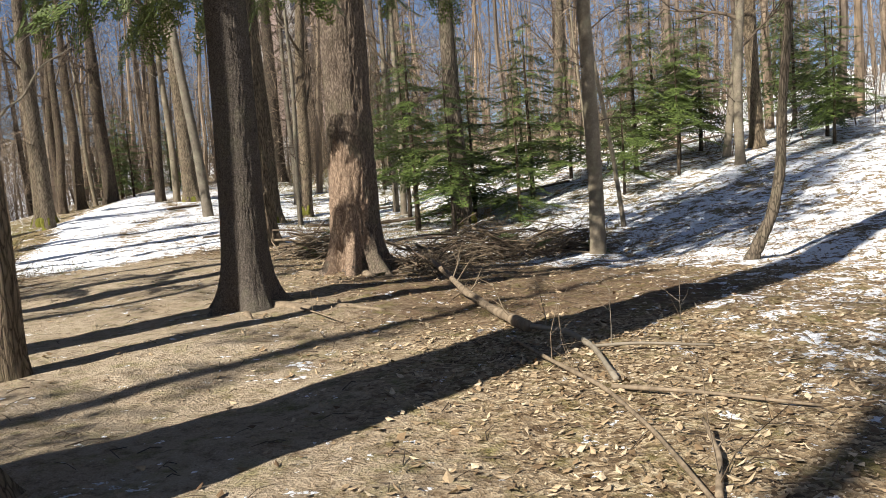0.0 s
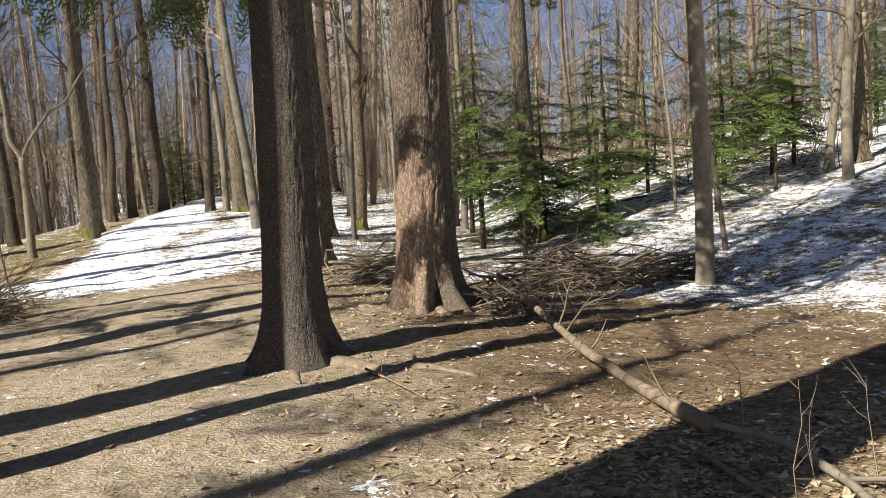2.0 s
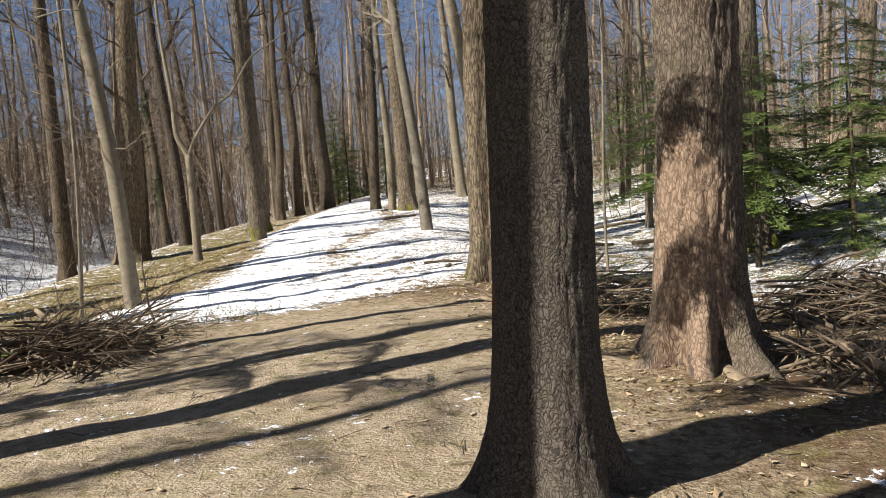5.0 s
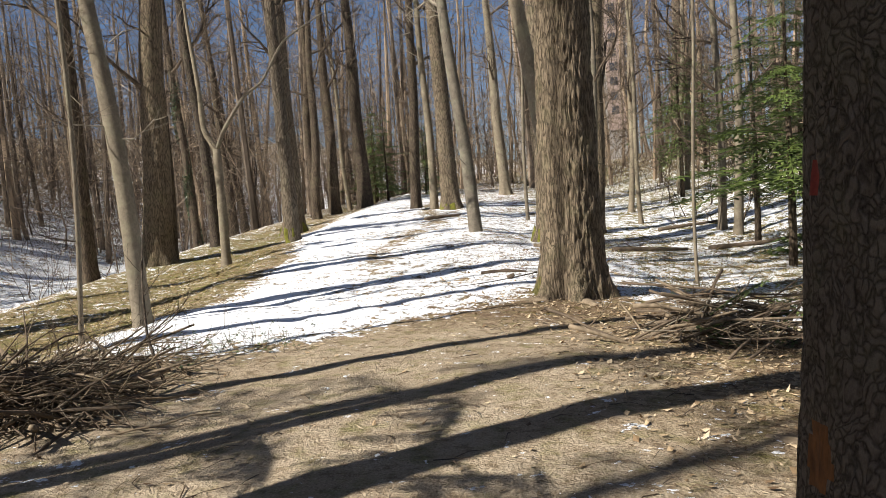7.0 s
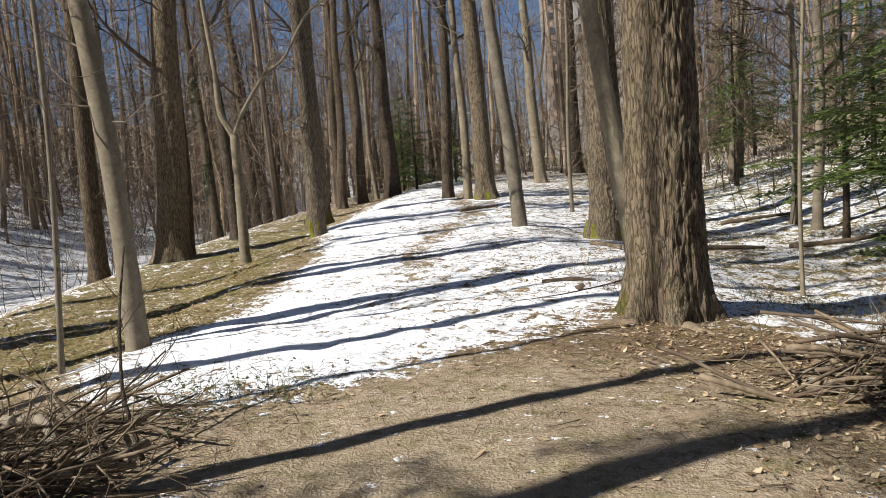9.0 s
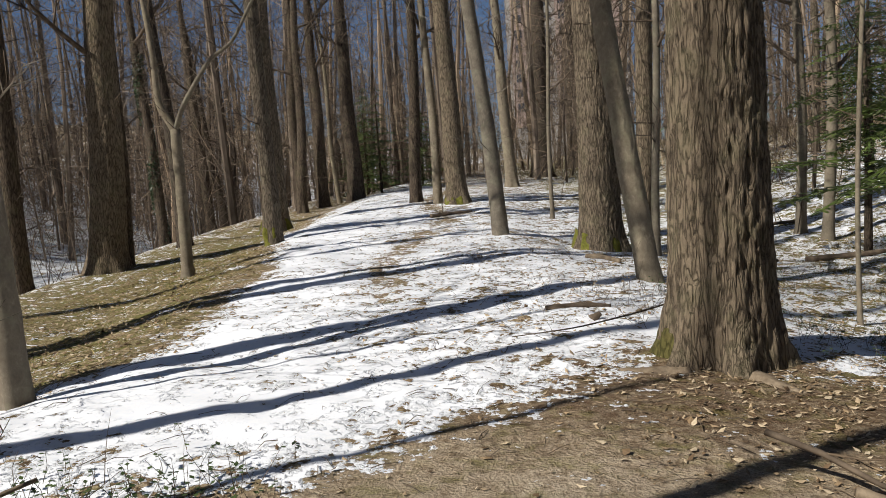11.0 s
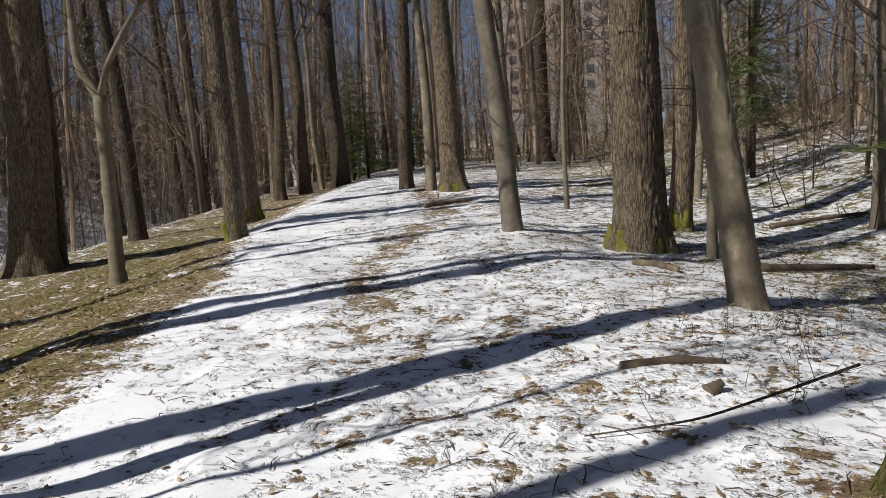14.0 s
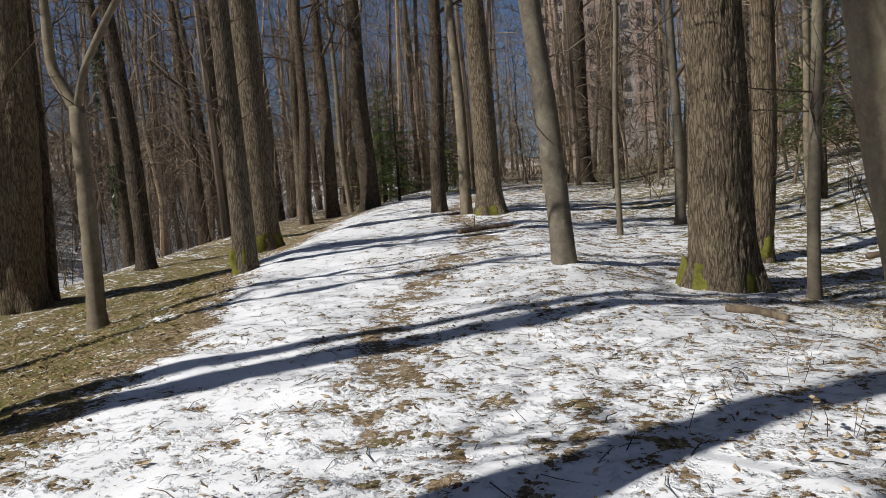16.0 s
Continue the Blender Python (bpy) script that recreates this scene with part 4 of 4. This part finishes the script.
# ---- ivy on the leaning tree ----
def ivy():
    rng = np.random.default_rng(77)
    host = bpy.data.objects["ivy_tree"]
    b = Buf()
    for _ in range(1500):
        s = rng.uniform(0.3, 8) ** 1.0
        a = s * 1.6 + rng.normal(0, 0.7)
        r = 0.25
        c = np.array([-0.07 * s + r * math.cos(a), r * math.sin(a), s])
        t1, t2 = rng.normal(0, 1, 3), rng.normal(0, 1, 3)
        t1 /= np.linalg.norm(t1)
        t2 /= np.linalg.norm(t2)
        q = 0.05
        b.add([c - t1 * q, c - t2 * q * 0.8, c + t1 * q, c + t2 * q * 0.8], [(0, 1, 2, 3)])
    tagged(solid("ivy", b, IVY, host, "dark ivy leaves", False), kind="stuff")


ivy()


# ---- wide woods, litter, herbs ----
def wood_stems(rng, count, spot, skip, twigs, name, label, depth=2):
    """A stretch of bare woods: stems, boughs and a haze of twigs, as one body of stuff."""
    b, made, crowns = Buf(), 0, []
    while made < count:
        x, y = spot(made)
        if skip(x, y, x - float(ridge(y))):
            continue
        made += 1
        thin = rng.random() < 0.6
        r, h = (rng.uniform(0.035, 0.09), rng.uniform(7, 14)) if thin else (rng.uniform(0.10, 0.27), rng.uniform(16, 24))
        z = float(ground_base(x, y)) - 0.2
        lx, ly = rng.normal(0, 0.05, 2)
        s = np.linspace(0, h, 6)
        w = rng.normal(0, 0.14, (6, 2)) * (r < 0.2)
        line = np.stack([x + lx * s + w[:, 0], y + ly * s + w[:, 1], z + s], -1)
        b.tube(line, r * np.linspace(1.1, 0.25, 6), 6, False)
        crowns += [line[0] + (line[-1] - line[0]) * k for k in np.linspace(0.1, 1, 7)]
        for _ in range(3 if thin else 5):
            q = rng.uniform(1.5, h * 0.98)
            p = np.array([interp(q, s, line[:, k]) for k in range(3)])
            a = rng.uniform(0, 6.28)
            bough(b, p, (math.cos(a), math.sin(a), rng.uniform(0.1, 0.9)), rng.uniform(1.0, 3.2) * (0.6 if thin else 1), 0.026 + 0.03 * r, rng, 1, 3, twigs=3, depth=depth)
    v, f = twig_cloud(np.array(crowns), (1.9, 1.9, 1.4), twigs, rng, (0.9, 2.8), (0.013, 0.028), 2)
    b.add(v, f.tolist())
    tagged(solid(name, b, FARWOOD, None, "", False), label, "woods", kind="stuff")


def woods():
    rng = np.random.default_rng(41)

    def ahead(k):
        if k % 3 == 0:
            return rng.uniform(-80, -22), rng.uniform(18, 80)
        if k % 3 == 1:
            return rng.uniform(-75, 45), rng.uniform(50, 105)
        return rng.uniform(-95, 55), rng.uniform(14, 140)

    def clear_ahead(x, y, u):
        return y < 46 and -25 < u < 14 or y < 50 and -12 < u < 14 or y < 66 and -9 < u < 5 or u > 0 and y < 34 and u < 24 or x > 0 and math.atan2(abs(x + 4), y) > 1.0

    def around(k):
        return rng.uniform(-75, 75), rng.uniform(-65, 45)

    def clear_around(x, y, u):
        d = math.hypot(x + 4, y - 10)
        sunward = x + y < 6 and abs(y - x - 14) < 40
        return d < (46 if sunward else 22) or y > 10 and x > -45 and x < 40

    wood_stems(rng, 800, ahead, clear_ahead, 85000, "far_woods", "dense bare brown woods on the slopes")
    wood_stems(rng, 420, around, clear_around, 16000, "far_woods", "bare brown woods closing round the clearing", 1)


woods()


def scrub():
    rng = np.random.default_rng(43)
    b = Buf()
    for _ in range(480):
        x, y = rng.uniform(-60, 30), rng.uniform(20, 90)
        u = x - float(ridge(y))
        if -11 < u < 8 and y < 70 or -14 < u < 0 and y < 44 or (u > 0 and y < 30):
            continue
        z = float(ground_base(x, y))
        for _ in range(3):
            bough(b, (x + rng.normal(0, 0.3), y + rng.normal(0, 0.3), z), (rng.normal(0, 0.3), rng.normal(0, 0.3), 1), rng.uniform(1.5, 4.5), 0.02, rng, 1, 3, twigs=5, depth=2)
    tagged(solid("scrub", b, TWIG), "thin bare scrub under the trees", "scrub", kind="stuff")


scrub()


def leaves():
    """Dry leaves, curled, thick in the litter and sparse on the snow."""
    rng = np.random.default_rng(51)
    n = 330000
    x, y = rng.uniform(-19, 8, n), rng.uniform(1.5, 34, n)
    e, m, s = zones(x, y)
    u = x - ridge(y)
    want = np.clip(0.95 - e * 0.86 - np.clip(s, 0, 1) * 0.93, 0.012, 1) * interp(u, [-11, -9], [0, 1]) * interp(y, [16, 34], [1, 0.5])
    want *= np.where(y < 19, interp(u, [1, 4], [0.25, 1]), 1)
    # fewer bright leaves over the litter with painted-in shade
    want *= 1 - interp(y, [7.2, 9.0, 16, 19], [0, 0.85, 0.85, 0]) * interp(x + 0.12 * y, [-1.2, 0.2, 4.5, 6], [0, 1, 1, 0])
    want *= interp(u, [-4.5, -3], [0.5, 1])
    keep = rng.random(n) < want
    x, y = x[keep], y[keep]
    z = ground_z(x, y)
    k = len(x)
    a, tilt = rng.uniform(0, 6.28, k), rng.normal(0, 0.28, (k, 2))
    L = 0.007 + 0.036 * rng.random(k) ** 2
    L *= np.where(x - ridge(y) < -3.5, 1.25, 1.0)
    W = L * rng.uniform(0.3, 0.75, k)
    ca, sa = np.cos(a), np.sin(a)
    shape = ((-1, 0, 0.3), (0.1, -1, 0.0), (1, 0, 0.35), (0.1, 1, 0.0))
    v = np.zeros((k, 4, 3))
    for i, (p, q, c) in enumerate(shape):
        dx, dy = p * L, q * W
        v[:, i, 0] = x + ca * dx - sa * dy
        v[:, i, 1] = y + sa * dx + ca * dy
        v[:, i, 2] = z + 0.012 + c * L * 0.6 + tilt[:, 0] * dx + tilt[:, 1] * dy
    i = np.arange(k)[:, None] * 4
    f = np.concatenate([i + np.array([0, 1, 2]), i + np.array([0, 2, 3])])
    me = bpy.data.meshes.new("leaf_litter")
    me.from_pydata(v.reshape(-1, 3), [], f.tolist())
    tagged(solid("leaf_litter", me, LEAF), "dry brown leaves strewn over earth and snow", "leaf litter", kind="stuff")


leaves()


def bits():
    """Small twigs and needles on the ground."""
    rng = np.random.default_rng(53)
    b = Buf()
    for _ in range(5200):
        x, y = rng.uniform(-13, 5), rng.uniform(1.5, 28)
        e, m, s = zones(np.array([x]), np.array([y]))
        if rng.random() < 0.5 * float(s[0]) + 0.55 * float(e[0]):
            continue
        ln, a = rng.uniform(0.05, 0.32), rng.uniform(0, 6.28)
        d = np.array([math.cos(a), math.sin(a)]) * ln / 2
        z = ground_z(np.array([x - d[0], x + d[0]]), np.array([y - d[1], y + d[1]]))
        m0 = np.array([x + rng.normal(0, 0.1) * ln, y + rng.normal(0, 0.1) * ln, z.mean() + 0.014 + rng.uniform(0, 0.02)])
        r = rng.uniform(0.002, 0.005)
        b.tube([(x - d[0], y - d[1], z[0] + 0.006), m0, (x + d[0], y + d[1], z[1] + 0.008)], [r, r, r * 0.6], 3, False)
    tagged(solid("fallen_twigs", b, TWIG), "small broken twigs on the forest floor", "twigs", kind="stuff")


bits()


def bramble(x, y, count, spread, mat, label, high=0.22, leaf=0.03):
    rng = np.random.default_rng(int(1000 + x * 37 + y * 91))
    root = tagged(new("bramble"), label, "undergrowth", "low plants poking through the snow")
    root.location = (x, y, gz(x, y))
    st, lf = Buf(), Buf()
    for _ in range(count):
        px, py = rng.normal(0, spread, 2)
        z0 = gz(x + px, y + py) - root.location.z
        hgt = high * rng.uniform(0.5, 1.3)
        tip = np.array([px + rng.normal(0, 0.08), py + rng.normal(0, 0.08), z0 + hgt])
        st.tube([(px, py, z0 - 0.02), (tip + np.array([px, py, z0])) / 2 + rng.normal(0, 0.015, 3), tip], [0.003, 0.0025, 0.0015], 3, False)
        for _ in range(4):
            c = np.array([px, py, z0]) + (tip - np.array([px, py, z0])) * rng.uniform(0.35, 1)
            a = rng.uniform(0, 6.28)
            d, w = np.array([math.cos(a), math.sin(a), rng.uniform(-0.5, 0.3)]) * leaf * 1.5, np.array([-math.sin(a), math.cos(a), 0]) * leaf * 0.55
            lf.add([c, c + d * 0.5 + w, c + d, c + d * 0.5 - w], [(0, 1, 2, 3)])
    tagged(solid("stalk_growth", st, TWIG, root), kind="stuff")
    tagged(solid("foliage", lf, mat, root, "", False), kind="stuff")


def bank_herbs():
    """Small green leaves and dry grass among the moss on the bank."""
    rng = np.random.default_rng(57)
    n = 240000
    x, y = rng.uniform(-19, 2, n), rng.uniform(13, 34, n)
    e, m, s = zones(x, y)
    clump = fbm(np.stack([x * 1.1, y * 1.1, x * 0], -1), 71, 3)
    keep = (m > 0.2) & (rng.random(n) < m * np.clip(0.45 + clump, 0, 1)) & (s < 0.75)
    x, y = x[keep], y[keep]
    k = len(x)
    z = ground_z(x, y)
    for name, mat, label, pick, size, rise in (("bank_herbs", MOSSLEAF, "small yellow-green leaves on the mossy bank", rng.random(k) < 0.6, (0.012, 0.03), 0.03),
                                               ("dry_grass", DRYGRASS, "short dry grass blades on the bank", rng.random(k) < 0.5, (0.03, 0.08), 0.05)):
        px, py, pz = x[pick], y[pick], z[pick]
        q = len(px)
        a = rng.uniform(0, 6.28, q)
        L = rng.uniform(*size, q)
        W = L * (0.45 if name == "bank_herbs" else 0.07)
        ca, sa, up = np.cos(a), np.sin(a), rng.uniform(0.1, 0.7, q)
        v = np.zeros((q, 4, 3))
        for i, (f, w) in enumerate(((-1, 0), (0, -1), (1, 0), (0, 1))):
            v[:, i, 0], v[:, i, 1] = px + ca * f * L - sa * w * W, py + sa * f * L + ca * w * W
            v[:, i, 2] = pz + rise * rng.uniform(0.3, 1.0, q) * 0.5 + 0.01 + f * L * up
        tagged(solid(name, cloud_mesh(name, v.reshape(-1, 3), np.arange(q * 4).reshape(q, 4)), mat), label, "undergrowth", kind="stuff")


bank_herbs()
GREENB, DRYB = "low green bramble sprigs poking through snow", "dry brown weed stalks standing in snow"
for px, py, c, sp in ((-8.5, 16.0, 60, 0.4), (-8.0, 16.5, 30, 0.3), (-9.3, 16.2, 25, 0.35), (-3.2, 22.1, 60, 0.5), (-2.3, 21.4, 50, 0.6), (-1.2, 22.3, 40, 0.6), (-5.3, 23.9, 22, 0.2), (-4.4, 26.0, 30, 0.5), (-3.0, 28, 40, 0.7)):
    bramble(px, py, c, sp, HERB, GREENB)
for px, py, c, sp in ((-6.4, 23.6, 9, 0.4), (-5.8, 23.4, 12, 0.35), (-6.9, 24.3, 8, 0.4), (-5.2, 23.0, 8, 0.3), (-4.9, 24.2, 8, 0.3), (-6.1, 26.2, 10, 0.5), (-5.6, 21.9, 8, 0.25)):
    bramble(px, py, c, sp, LEAF, DRYB, 0.2, 0.035)


# ---- far apartment block above the woods ----
def block():
    root = tagged(new("apartment_building"), "pink and grey apartment block far behind the trees", "building")
    x0, y0, w, d, floors = -35.0, 165.0, 23.0, 12.0, 11
    z0 = float(ground_base(np.array(x0 + 17.0), np.array(y0)))
    root.location = (x0, y0, z0)
    wallm = plain("pink_render", (0.25, 0.19, 0.165), (0.31, 0.24, 0.21), 0.4)
    grey = plain("grey_render", (0.24, 0.225, 0.21), (0.30, 0.285, 0.27), 0.4)
    glass = plain("dark_glass", (0.03, 0.035, 0.045), (0.05, 0.055, 0.065), 1, 1, 0.15, 0.0, 0.5)

    def box(name, a, b, mat, parent, label=""):
        bm = Buf()
        (x1, y1, z1), (x2, y2, z2) = a, b
        v = [(x, y, z) for z in (z1, z2) for x, y in ((x1, y1), (x2, y1), (x2, y2), (x1, y2))]
        bm.add(v, [(3, 2, 1, 0), (4, 5, 6, 7), (0, 1, 5, 4), (1, 2, 6, 5), (2, 3, 7, 6), (3, 0, 4, 7)])
        return solid(name, bm, mat, parent, label, False)

    H = floors * 2.8 + 9
    box("wall", (0, 0, -3), (w, d, H), grey, root)
    for i in range(3):
        box("wall_bay", (1 + i * 8.6, -0.4, 6), (4.4 + i * 8.6, -0.003, H - 0.5), wallm, root, "pink rendered bay")
    box("roof", (-0.4, -0.5, H), (w + 0.4, d + 0.4, H + 0.5), grey, root)
    for f in range(floors):
        for i in range(8):
            x = 1.7 + i * 2.86
            proud = -0.4 if (x - 1) % 8.6 < 3.4 else 0.0
            box("window", (x, proud - 0.08, 9 + f * 2.8), (x + 1.4, proud - 0.004, 10.5 + f * 2.8), glass, root)


block()
